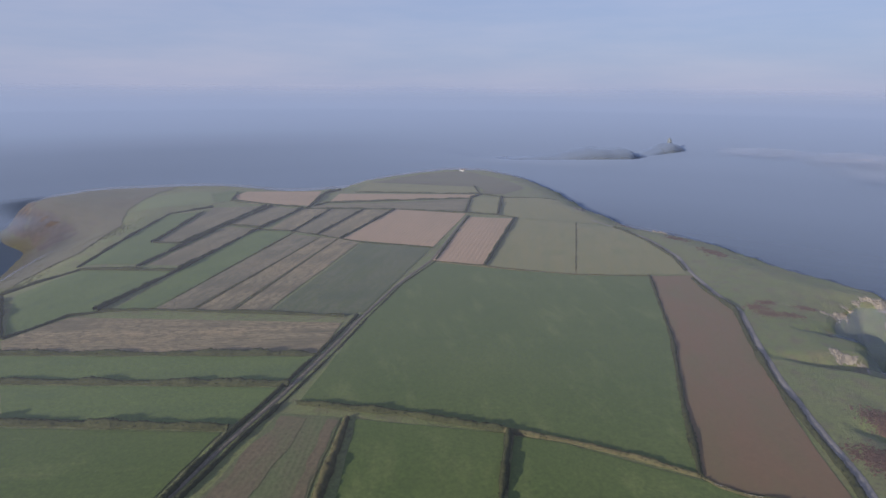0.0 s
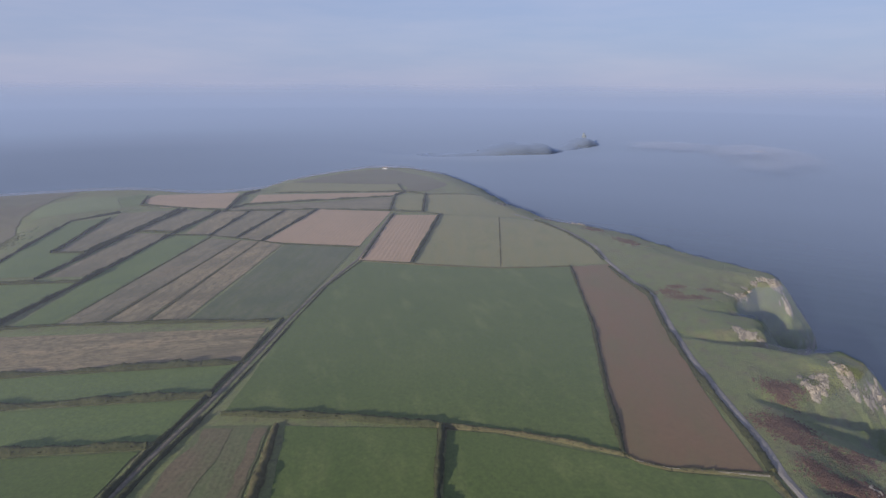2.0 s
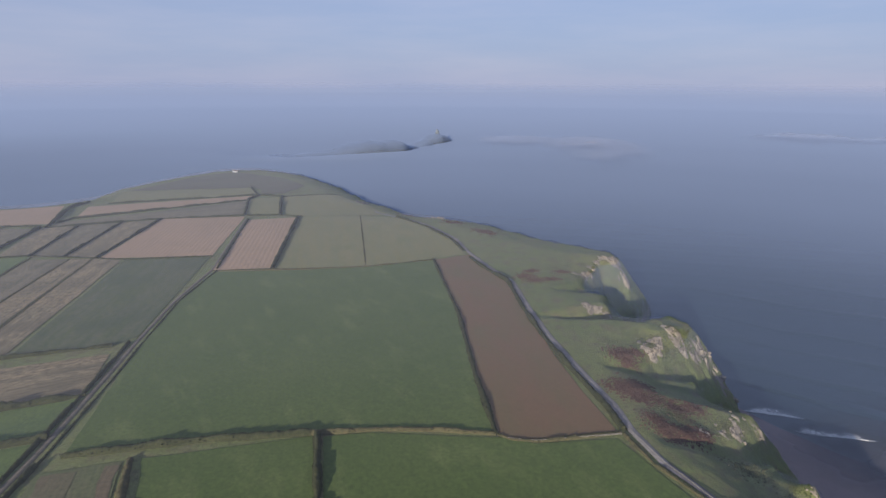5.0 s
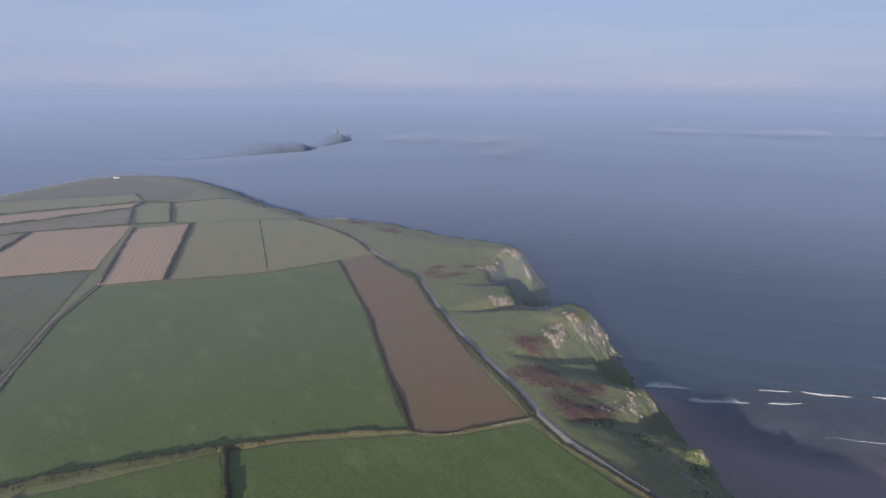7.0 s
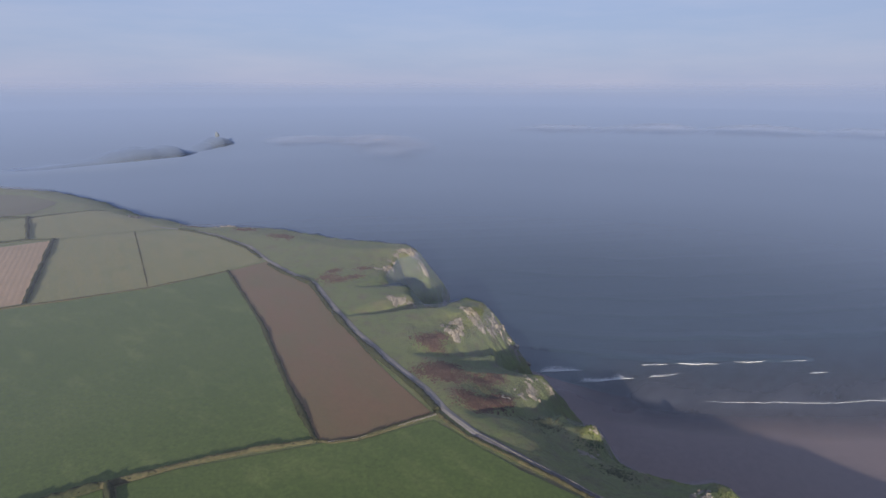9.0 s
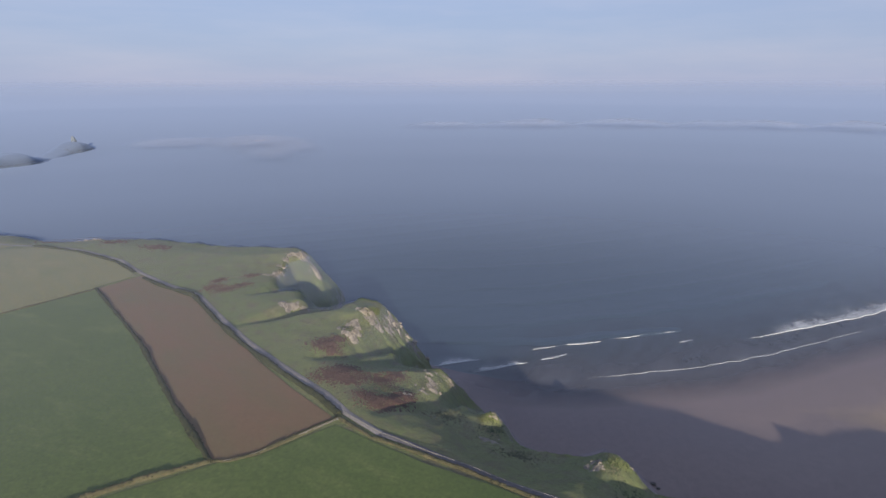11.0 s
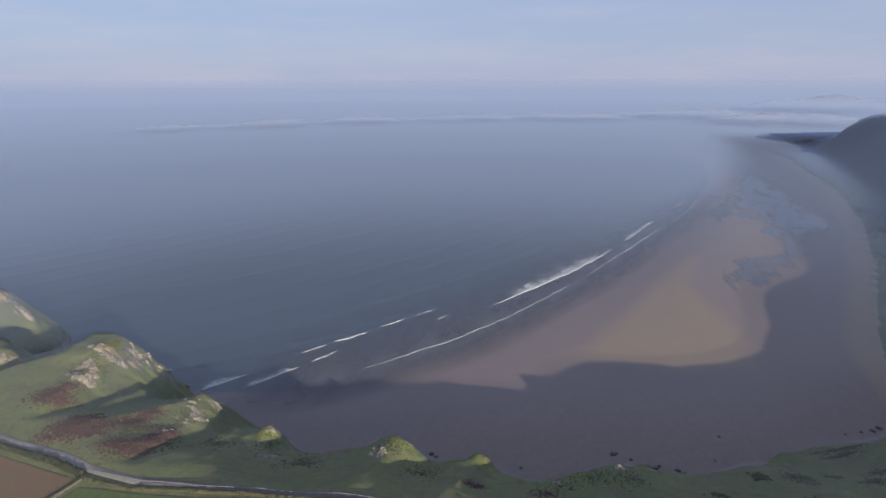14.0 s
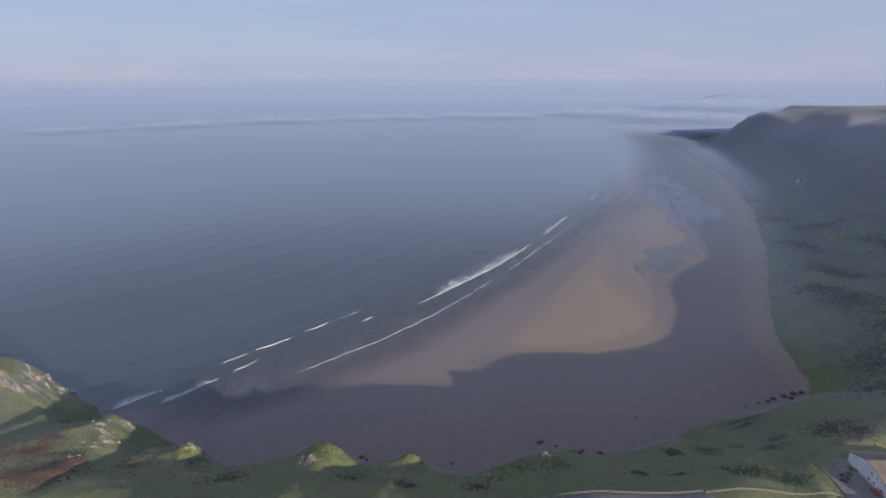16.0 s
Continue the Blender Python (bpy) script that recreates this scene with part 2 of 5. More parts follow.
def sea_material():
    m, nodes, links, bsdf = material("sea_water")
    nt = m.node_tree
    at = coords(nt, "Position")
    swell = noise_node(nt, stretched(nt, at, 0.028, 0.006, 1, radians(38)), 1.0, 3, 0.5)
    chop = noise_node(nt, stretched(nt, at, 0.25, 0.09, 1, radians(30)), 1.0, 6, 0.65)
    patch = noise_node(nt, stretched(nt, at, 0.0012, 0.0030), 1.0, 5, 0.6)
    col = mix_node(nt, ramp_node(nt, patch, 0.35, 0.65), (0.012, 0.026, 0.036), (0.016, 0.032, 0.042))
    links.new(col, bsdf.inputs["Base Color"])
    links.new(ramp_node(nt, patch, 0.3, 0.7, (0.30, 0.30, 0.30), (0.42, 0.42, 0.42)), bsdf.inputs["Roughness"])
    bsdf.inputs["IOR"].default_value = 2.05
    roll = nodes.new("ShaderNodeTexWave")
    roll.bands_direction = "X"
    roll.inputs["Scale"].default_value = 0.314 / 46.0
    roll.inputs["Distortion"].default_value, roll.inputs["Detail"].default_value, roll.inputs["Detail Scale"].default_value = 9.0, 3, 0.12
    links.new(stretched(nt, at, 1, 1, 1, radians(-58)), roll.inputs["Vector"])
    crest_line = maths(nt, "MULTIPLY", maths(nt, "POWER", roll.outputs["Fac"], 3.0), 1.1)
    relief(nt, bsdf, maths(nt, "ADD", maths(nt, "ADD", maths(nt, "MULTIPLY", swell, 2.0), maths(nt, "MULTIPLY", chop, 0.6)), crest_line), 0.34, 0.7)
    return m


def sand_material():
    m, nodes, links, bsdf = material("wet_and_dry_sand")
    nt = m.node_tree
    at = coords(nt, "Position")
    xyz = nodes.new("ShaderNodeSeparateXYZ")
    links.new(at, xyz.inputs[0])
    broad = noise_node(nt, stretched(nt, at, 0.004, 0.010, 1, radians(-28)), 1.0, 5, 0.6)
    fine = noise_node(nt, at, 0.25, 6, 0.7)
    level = maths(nt, "ADD", xyz.outputs["Z"], maths(nt, "MULTIPLY", maths(nt, "SUBTRACT", broad, 0.5), 2.2))
    level = maths(nt, "MULTIPLY", level, 0.4)
    bank = nodes.new("ShaderNodeAttribute")
    bank.attribute_name = "dry"
    ragged = maths(nt, "ADD", bank.outputs["Fac"], maths(nt, "MULTIPLY", maths(nt, "SUBTRACT", noise_node(nt, stretched(nt, at, 0.010, 0.022, 1, radians(-28)), 1.0, 6, 0.6), 0.5), 0.7))
    dry = ramp_node(nt, ragged, 0.30, 0.78)
    damp = mix_node(nt, ramp_node(nt, level, 0.1, 0.6), (0.170, 0.132, 0.128), (0.204, 0.160, 0.145))
    col = mix_node(nt, dry, damp, (0.252, 0.194, 0.140))
    col = mix_node(nt, 1.0, col, ramp_node(nt, fine, 0.3, 0.7, (0.9, 0.9, 0.9), (1.08, 1.08, 1.08)), "MULTIPLY")
    links.new(col, bsdf.inputs["Base Color"])
    links.new(ramp_node(nt, level, 0.0, 0.75, (0.22, 0.25, 0.25), (0.65, 0.65, 0.65)), bsdf.inputs["Roughness"])
    relief(nt, bsdf, fine, 0.2, 0.1)
    return m


THIN_GRASS = field_material("thin_grass_on_soil", (0.098, 0.125, 0.048), (0.108, 0.115, 0.050), (0.125, 0.102, 0.060), speck=0.3, patch_at=(0.50, 0.72), row_mix=0.2, row_colour=(0.12, 0.11, 0.058), row_gap=2.4)
ROUGH_HEATH = field_material("rough_brown_heath", (0.120, 0.100, 0.066), (0.128, 0.120, 0.070), (0.100, 0.118, 0.056), speck=0.5, patch_at=(0.48, 0.66), mottle=0.6, dark=(0.078, 0.062, 0.045))
# Darker copy of the lane surface: the bank's shadow put into the colour.
SHADED_TARMAC = plain_material("shaded_lane_surface", (0.10, 0.095, 0.10), (0.145, 0.14, 0.145), 0.5, 0.9, 0.3, 0.05)
LAND = land_material()
SEA = sea_material()
SAND = sand_material()
HEDGE = plain_material("hedge_leaves", (0.030, 0.038, 0.018), (0.062, 0.065, 0.034), 0.9, 0.95, 0.8, 0.3, 0.1)
HEDGE_DRY = plain_material("dry_bank_grass", (0.062, 0.064, 0.032), (0.108, 0.095, 0.052), 0.5, 0.95, 0.8, 0.3, 0.1)
ASPHALT = plain_material("worn_lane_surface", (0.20, 0.185, 0.172), (0.27, 0.25, 0.235), 0.7, 0.9, 0.3, 0.05)
TRACK = plain_material("earth_track", (0.11, 0.10, 0.08), (0.19, 0.165, 0.13), 0.5, 0.95, 0.5, 0.15)
BRACKEN = plain_material("autumn_bracken", (0.068, 0.046, 0.038), (0.110, 0.066, 0.050), 0.8, 0.95, 0.8, 0.3, 0.1)
ROCK = plain_material("pale_limestone", (0.180, 0.158, 0.122), (0.310, 0.272, 0.220), 0.30, 0.9, 0.8, 0.4, 0.2, stretch=(1, 1, 2.5))
TAN_ROCK = plain_material("brown_shore_rock", (0.080, 0.064, 0.055), (0.135, 0.108, 0.09), 0.12, 0.9, 1.0, 0.6)
WET_ROCK = plain_material("dark_wet_rock", (0.070, 0.066, 0.062), (0.135, 0.122, 0.112), 0.6, 0.7, 1.0, 0.4, 0.4)


def foam_material(name, low, high, cell, most=1.0):
    """White foam with holes: broken lace, open where there is no froth."""
    m, nodes, links, bsdf = material(name)
    nt = m.node_tree
    at = coords(nt)
    lace = noise_node(nt, stretched(nt, at, 0.35, 0.12, 1), cell, 7, 0.75)
    big = noise_node(nt, at, 0.05, 3, 0.6)
    edge = nodes.new("ShaderNodeAttribute")
    edge.attribute_name = "froth"
    amount = maths(nt, "ADD", maths(nt, "ADD", lace, maths(nt, "MULTIPLY", maths(nt, "SUBTRACT", big, 0.5), 0.5)), maths(nt, "MULTIPLY", maths(nt, "SUBTRACT", edge.outputs["Fac"], 0.5), 0.75))
    clear = nodes.new("ShaderNodeBsdfTransparent")
    mixed = nodes.new("ShaderNodeMixShader")
    bsdf.inputs["Base Color"].default_value = (0.78, 0.80, 0.80, 1)
    bsdf.inputs["Roughness"].default_value = 0.8
    links.new(maths(nt, "MULTIPLY", ramp_node(nt, amount, low, high), most), mixed.inputs[0])
    links.new(clear.outputs[0], mixed.inputs[1])
    links.new(bsdf.outputs[0], mixed.inputs[2])
    links.new(mixed.outputs[0], nodes["Material Output"].inputs["Surface"])
    return m


def mist_material(name, colour, scale, low, high, most, stretch=(1, 1, 1), level=True):
    """Mist and painted haze: a tinted sheet, see-through by noise and its thick layer."""
    m, nodes, links, bsdf = material(name)
    nt = m.node_tree
    at = stretched(nt, coords(nt, "Position"), *stretch)
    n = noise_node(nt, at, scale, 6, 0.6)
    thick = nodes.new("ShaderNodeAttribute")
    thick.attribute_name = "thick"
    clear = nodes.new("ShaderNodeBsdfTransparent")
    mixed = nodes.new("ShaderNodeMixShader")
    bsdf.inputs["Base Color"].default_value = (*colour, 1)
    bsdf.inputs["Roughness"].default_value = 1.0
    bsdf.inputs["Specular IOR Level"].default_value = 0.0
    if level:
        # normal held upright: lit as a level layer however the sheet lies
        upright = nodes.new("ShaderNodeCombineXYZ")
        upright.inputs["Z"].default_value = 1.0
        links.new(upright.outputs[0], bsdf.inputs["Normal"])
    links.new(maths(nt, "MULTIPLY", maths(nt, "MULTIPLY", ramp_node(nt, n, low, high), thick.outputs["Fac"]), most), mixed.inputs[0])
    links.new(clear.outputs[0], mixed.inputs[1])
    links.new(bsdf.outputs[0], mixed.inputs[2])
    links.new(mixed.outputs[0], nodes["Material Output"].inputs["Surface"])
    return m


def shallows_material():
    """Thin silty water over sand, clearing seaward and running out on the beach."""
    m, nodes, links, bsdf = material("silty_shallow_water")
    nt = m.node_tree
    at = coords(nt, "Position")
    rim = nodes.new("ShaderNodeAttribute")
    rim.attribute_name = "froth"
    murk = noise_node(nt, stretched(nt, at, 0.02, 0.05, 1, radians(-38)), 1.0, 5, 0.6)
    ripple = noise_node(nt, stretched(nt, at, 0.25, 0.09, 1, radians(30)), 1.0, 5, 0.6)
    bsdf.inputs["Base Color"].default_value = (0.100, 0.100, 0.112, 1)
    bsdf.inputs["Roughness"].default_value = 0.28
    bsdf.inputs["IOR"].default_value = 1.4
    relief(nt, bsdf, ripple, 0.3, 0.3)
    clear = nodes.new("ShaderNodeBsdfTransparent")
    mixed = nodes.new("ShaderNodeMixShader")
    links.new(maths(nt, "MULTIPLY", rim.outputs["Fac"], ramp_node(nt, murk, 0.2, 0.6, (0.55, 0.55, 0.55), (0.95, 0.95, 0.95))), mixed.inputs[0])
    links.new(clear.outputs[0], mixed.inputs[1])
    links.new(bsdf.outputs[0], mixed.inputs[2])
    links.new(mixed.outputs[0], nodes["Material Output"].inputs["Surface"])
    return m


def pool_material():
    """A skin of standing water on sand, thinning out at its rim and broken into streaks."""
    m, nodes, links, bsdf = material("film_of_standing_water")
    nt = m.node_tree
    at = coords(nt, "Position")
    streak = noise_node(nt, stretched(nt, at, 0.016, 0.050, 1, radians(24)), 1.0, 6, 0.62)
    rim = nodes.new("ShaderNodeAttribute")
    rim.attribute_name = "froth"
    cover = ramp_node(nt, maths(nt, "ADD", streak, maths(nt, "MULTIPLY", maths(nt, "SUBTRACT", rim.outputs["Fac"], 0.5), 0.34)), 0.52, 0.66)
    bsdf.inputs["Base Color"].default_value = (0.11, 0.11, 0.12, 1)
    bsdf.inputs["Roughness"].default_value = 0.15
    bsdf.inputs["IOR"].default_value = 1.8
    clear = nodes.new("ShaderNodeBsdfTransparent")
    mixed = nodes.new("ShaderNodeMixShader")
    links.new(maths(nt, "MULTIPLY", cover, 0.7), mixed.inputs[0])
    links.new(clear.outputs[0], mixed.inputs[1])
    links.new(bsdf.outputs[0], mixed.inputs[2])
    links.new(mixed.outputs[0], nodes["Material Output"].inputs["Surface"])
    return m


CREST = foam_material("breaking_foam", 0.40, 0.60, 1.3)
LACE = foam_material("foam_lace", 0.46, 0.66, 3.6, 0.62)
SEA_HAZE = mist_material("sea_haze_sheet", (0.385, 0.466, 0.605), 0.0012, 0.0, 0.25, 0.97)
MIST_PUFF = mist_material("mist_puffs", (0.60, 0.62, 0.69), 0.008, 0.20, 0.90, 0.62, (1, 1, 2), True)
SHALLOWS = shallows_material()
LAND_HAZE = mist_material("painted_distance_haze", (0.435, 0.455, 0.500), 0.004, 0.0, 0.35, 1.0)
POOL = pool_material()
# Pale blue-grey base colour paints distance haze onto the island's turf and rock.
ISLAND = plain_material("haze_tinted_turf_and_rock", (0.150, 0.175, 0.200), (0.172, 0.195, 0.218), 0.03, 0.95, 0.6, 3.0, 0.1, "Position")
WHITE_WALL = plain_material("white_render", (0.74, 0.74, 0.73), (0.82, 0.82, 0.80), 1.5, 0.9, 0.2, 0.02)
SLATE = plain_material("brown_grey_slates", (0.15, 0.12, 0.10), (0.23, 0.19, 0.165), 1.2, 0.8, 0.5, 0.03)
GLASS = plain_material("dark_window_glass", (0.02, 0.025, 0.03), (0.03, 0.035, 0.04), 2.0, 0.12, 0.0, 0.01, 0.5)
TIMBER = plain_material("grey_weathered_timber", (0.20, 0.185, 0.165), (0.29, 0.27, 0.24), 3.0, 0.9, 0.4, 0.01)
TARMAC = plain_material("yard_tarmac", (0.14, 0.135, 0.135), (0.20, 0.19, 0.19), 0.4, 0.9, 0.3, 0.03)
BUSH = plain_material("gorse_leaves", (0.048, 0.066, 0.028), (0.082, 0.100, 0.042), 0.9, 0.95, 0.8, 0.2, 0.1)
RED_PAINT = plain_material("red_car_paint", (0.35, 0.03, 0.025), (0.40, 0.04, 0.03), 0.5, 0.3, 0.0, 0.01, 0.5)
TYRE = plain_material("black_rubber", (0.02, 0.02, 0.02), (0.03, 0.03, 0.03), 5.0, 0.9)
SCRUB = plain_material("thorn_and_heather", (0.072, 0.082, 0.042), (0.105, 0.105, 0.058), 0.5, 0.95, 0.6, 0.2, 0.1)

# ---- the lie of the land ----
NORTH_FOOT = [(40, 1145), (120, 1130), (182, 1020), (210, 870), (222, 746), (246, 674), (292, 616), (308, 540), (322, 486), (340, 450),
              (362, 410), (352, 368), (326, 346), (300, 334), (292, 312), (302, 280), (304, 244), (290, 216), (262, 206), (256, 196),
              (270, 180), (262, 156), (240, 142), (236, 128), (246, 116), (228, 100), (236, 76), (250, 58), (232, 40), (240, 20),
              (226, 2), (242, -34), (240, -58), (250, -88), (268, -110), (290, -130), (304, -152), (312, -182), (318, -206), (332, -222)]
BAY_FOOT = [(352, -230), (405, -241), (450, -255), (552, -300), (662, -351), (838, -424), (1127, -511), (1563, -575), (1800, -565), (2300, -540), (3400, -640)]
SOUTH_FOOT = [(3400, -2400), (-1100, -2400), (-900, -600), (-640, -300), (-500, 0), (-440, 250), (-425, 420), (-470, 573), (-505, 660), (-560, 700), (-612, 756),
              (-600, 810), (-570, 880), (-485, 930), (-390, 935), (-295, 925), (-220, 890), (-192, 905), (-165, 985), (-92, 1075), (-15, 1142)]
FOOT = np.array(NORTH_FOOT + BAY_FOOT + SOUTH_FOOT, float)
WATERLINE = np.array([(300, 260), (304, 200), (312, 165), (330, 132), (356, 106), (409, 56), (468, 13), (560, -43), (652, -90), (798, -164), (883, -207), (1050, -270), (1174, -310), (1374, -358), (1527, -375),
                      (1688, -369), (2200, -330), (3400, -300)], float)
# The first points lie out of view, raised to shade the bay's near slope.
RIDGE = np.array([(60, -720, 84), (280, -620, 116), (500, -680, 136), (720, -740, 148), (1090, -812, 143), (1177, -813, 139.5), (1356, -771, 137), (1443, -779, 132), (1480, -775, 122), (1507, -764, 105), (1554, -735, 70), (1590, -708, 54), (1615, -680, 40), (1656, -640, 26), (1720, -610, 8)], float)


def hash_noise(x, y):
    """Smooth value noise in 0..1, the same at every build."""
    xi, yi = np.floor(x).astype(np.int64), np.floor(y).astype(np.int64)
    fx, fy = x - xi, y - yi
    fx, fy = fx * fx * (3 - 2 * fx), fy * fy * (3 - 2 * fy)

    def corner(i, j):
        h = (i * 374761393 + j * 668265263) & 0xFFFFFFFF
        h = ((h ^ (h >> 13)) * 1274126177) & 0xFFFFFFFF
        return ((h ^ (h >> 16)) & 0xFFFF) / 65535.0

    a, b, c, d = corner(xi, yi), corner(xi + 1, yi), corner(xi, yi + 1), corner(xi + 1, yi + 1)
    return (a * (1 - fx) + b * fx) * (1 - fy) + (c * (1 - fx) + d * fx) * fy


def fbm(x, y, scale, octaves=4):
    total, amp, norm = 0.0, 1.0, 0.0
    for k in range(octaves):
        total = total + amp * hash_noise(x / scale + 17.3 * k, y / scale - 9.1 * k)
        norm, amp, scale = norm + amp, amp * 0.5, scale * 0.5
    return total / norm


def line_distance(x, y, line, closed=False):
    """Distance to a polyline, and how far along each nearest segment (index + part)."""
    best, where = np.full(x.shape, 1e9), np.zeros(x.shape)
    pts = line[:, :2]
    n = len(pts) if closed else len(pts) - 1
    for i in range(n):
        a, b = pts[i], pts[(i + 1) % len(pts)]
        v = b - a
        s = np.clip(((x - a[0]) * v[0] + (y - a[1]) * v[1]) / (v @ v), 0, 1)
        d = np.hypot(x - a[0] - s * v[0], y - a[1] - s * v[1])
        near = d < best
        best, where = np.where(near, d, best), np.where(near, i + s, where)
    return best, where


def inside(x, y, poly):
    res = np.zeros(x.shape, bool)
    j = len(poly) - 1
    for i in range(len(poly)):
        (xi, yi), (xj, yj) = poly[i], poly[j]
        if yi != yj:
            res ^= ((yi > y) != (yj > y)) & (x < (xj - xi) * (y - yi) / (yj - yi) + xi)
        j = i
    return res


def smooth(v, a, b):
    t = np.clip((v - a) / (b - a), 0, 1)
    return t * t * (3 - 2 * t)


SPURS = [(313, 378, 2, 17), (249, 237, 3.5, 15), (222, 168, 4, 11), (208, 119, 6.5, 8), (208, 60, 6, 11), (209, 19, 3.5, 7), (207, -35, 2.5, 9), (213, -91, 1.5, 7)]
GULLIES = [[(224, 326, 57), (240, 325, 51), (256, 326, 43), (276, 331, 24), (300, 333, -2)],
           [(184, 286, 59), (212, 279, 52), (244, 276, 41), (272, 294, 26), (296, 322, 2)],
           [(186, 214, 56), (202, 210, 50), (225, 213, 41), (262, 214, 25), (298, 216, -4)],
           [(166, 153, 57), (186, 150, 47), (213, 149, 35), (240, 150, 17), (268, 150, -4)],
           [(176, 100, 53), (192, 101, 47), (206, 100, 39), (232, 100, -2)],
           [(184, 84, 49), (206, 83, 42), (232, 80, -2)],
           [(184, 40, 49), (204, 40, 41), (232, 40, -2)],
           [(196, 4, 49), (212, 4, 42), (230, 2, -2)]]


def land_height(x, y):
    x, y = np.asarray(x, float), np.asarray(y, float)
    d, where = line_distance(x, y, FOOT, True)
    d = np.where(inside(x, y, FOOT), d, -d)
    top = 62 - 0.014 * np.maximum(y, 0) - 22 * smooth(-x, 330, 470) * smooth(y, 350, 600) * (1 - 0.8 * smooth(y, 640, 780))
    top = top - 30 * smooth(x, 360, 560) * smooth(-y, 150, 260) - 28 * smooth(x, 1150, 1600) - 9 * smooth(-y, 170, 320) * (1 - smooth(x, 300, 430))
    south = smooth(-x, 120, 260)
    far = smooth(y, 520, 680)
    bay = smooth(-y, 95, 150)
    rock = np.maximum(np.maximum(1 - south - far * 0.4, 0) * (1 - bay), 0)
    rugged = fbm(x, y, 26, 5) - 0.5
    dj = d + rock * rugged * 7 + (1 - rock) * rugged * 10 + 5 * bay
    bold = smooth(y, 195, 225)
    steep_a = 0.90 * np.clip((dj + 1) / 32, 0, 1) ** 0.75 + 0.10 * smooth(dj, 28, 80)
    steep_b = 0.67 * np.clip((dj + 1) / 28, 0, 1) ** 0.8 + 0.33 * smooth(dj, 24, 86)
    soft = 0.55 * smooth(dj, -4, 58) + 0.45 * smooth(dj, 24, 150 - 45 * bay + 40 * smooth(x, 300, 420))
    outer = smooth(y, 600, 720)
    soft = soft * (1 - outer) + outer * (0.75 * smooth(dj, -4, 40) + 0.25 * smooth(dj, 20, 80))
    z = top * (rock * (bold * steep_a + (1 - bold) * steep_b) + (1 - rock) * soft)
    for sx, sy, h, r in SPURS:
        z = z + h * np.exp(-((x - sx) ** 2 + (y - sy) ** 2) / (r * r) * (0.45 + 1.1 * fbm(x + sx, y, 9, 3)))
    for k, line in enumerate(GULLIES):
        g = np.array(line, float)
        gd, gw = line_distance(x, y, g)
        floor = np.interp(gw, np.arange(len(g)), g[:, 2])
        side = floor + 0.80 * np.maximum(gd - 2.0, 0) + 0.010 * gd * gd + (fbm(x + 90 * k, y, 9, 3) - 0.5) * 3
        # rounded lip where the gully meets the turf
        h = np.clip(0.5 + 0.5 * (side - z) / 5.0, 0, 1)
        z = np.where(gd < 90, side * (1 - h) + z * h - 5.0 * h * (1 - h), z)
    slope_zone = smooth(d, 0, 8) * (1 - smooth(d, 40, 95))
    z = z + slope_zone * (1 - smooth(-y, -30, 10) * (1 - smooth(x, 178, 190))) * (fbm(x + 300, y, 12, 4) - 0.5) * 2.6 + smooth(d, 0, 5) * (1 - smooth(d, 18, 34)) * (fbm(x, y + 70, 6, 3) - 0.5) * 5 * rock
    rd, rw = line_distance(x, y, RIDGE)
    zr = np.interp(rw, np.arange(len(RIDGE)), RIDGE[:, 2])
    east = np.interp(x, RIDGE[:, 0], RIDGE[:, 1]) > y
    rise = np.where(east & (x > 250), 1.0, 1 - smooth(rd, -40, 330))
    folds = (fbm(x, y, 140, 5) - 0.5) * 34 * smooth(rise, 0.05, 0.5) * (1 - smooth(rise, 0.7, 0.95))
    z = z + (np.maximum(zr - top, 0) * rise + folds) * smooth(d, 10, 160 - 70 * smooth(x, 1300, 1500)) * smooth(x, 200, 420)
    # levelled ground round the white house
    pad = smooth(x, 158, 168) * (1 - smooth(x, 198, 210)) * smooth(y, -186, -178) * (1 - smooth(y, -138, -128))
    z = z * (1 - pad) + 55.0 * pad
    # low dunes at the far end of the bay run out under the mist
    z = z - (z + 5.0) * smooth(x, 1690, 1790)
    return np.where(d < 0, np.maximum(d * 0.6, -6.0), z)


def mesh_object(name, verts, faces, mat=None, parent=None, smooth_shade=True):
    me = bpy.data.meshes.new(name)
    me.from_pydata([tuple(v) for v in verts], [], [tuple(f) for f in faces])
    if mat:
        me.materials.append(mat)
    if smooth_shade:
        me.polygons.foreach_set("use_smooth", [True] * len(me.polygons))
    me.update()
    ob = new(name, me)
    if parent:
        ob.parent = parent
    return ob


def sheet(name, xs, ys, height, keep, mat):
    gx, gy = np.meshgrid(xs, ys)
    gz = height(gx, gy)
    nx, ny = len(xs), len(ys)
    idx = np.arange(nx * ny).reshape(ny, nx)
    quads = np.stack([idx[:-1, :-1], idx[:-1, 1:], idx[1:, 1:], idx[1:, :-1]], -1).reshape(-1, 4)
    ok = keep(gx, gy, gz).ravel()
    quads = quads[ok[quads].any(1)]
    used = np.unique(quads)
    back = np.zeros(nx * ny, int)
    back[used] = np.arange(len(used))
    co = np.stack([gx.ravel(), gy.ravel(), gz.ravel()], -1)[used]
    return mesh_object(name, co.tolist(), back[quads].tolist(), mat)


def steps(*spans):
    out = []
    for a, b, s in spans:
        out += list(np.arange(a, b, s))
    return np.array(out + [spans[-1][1]], float)


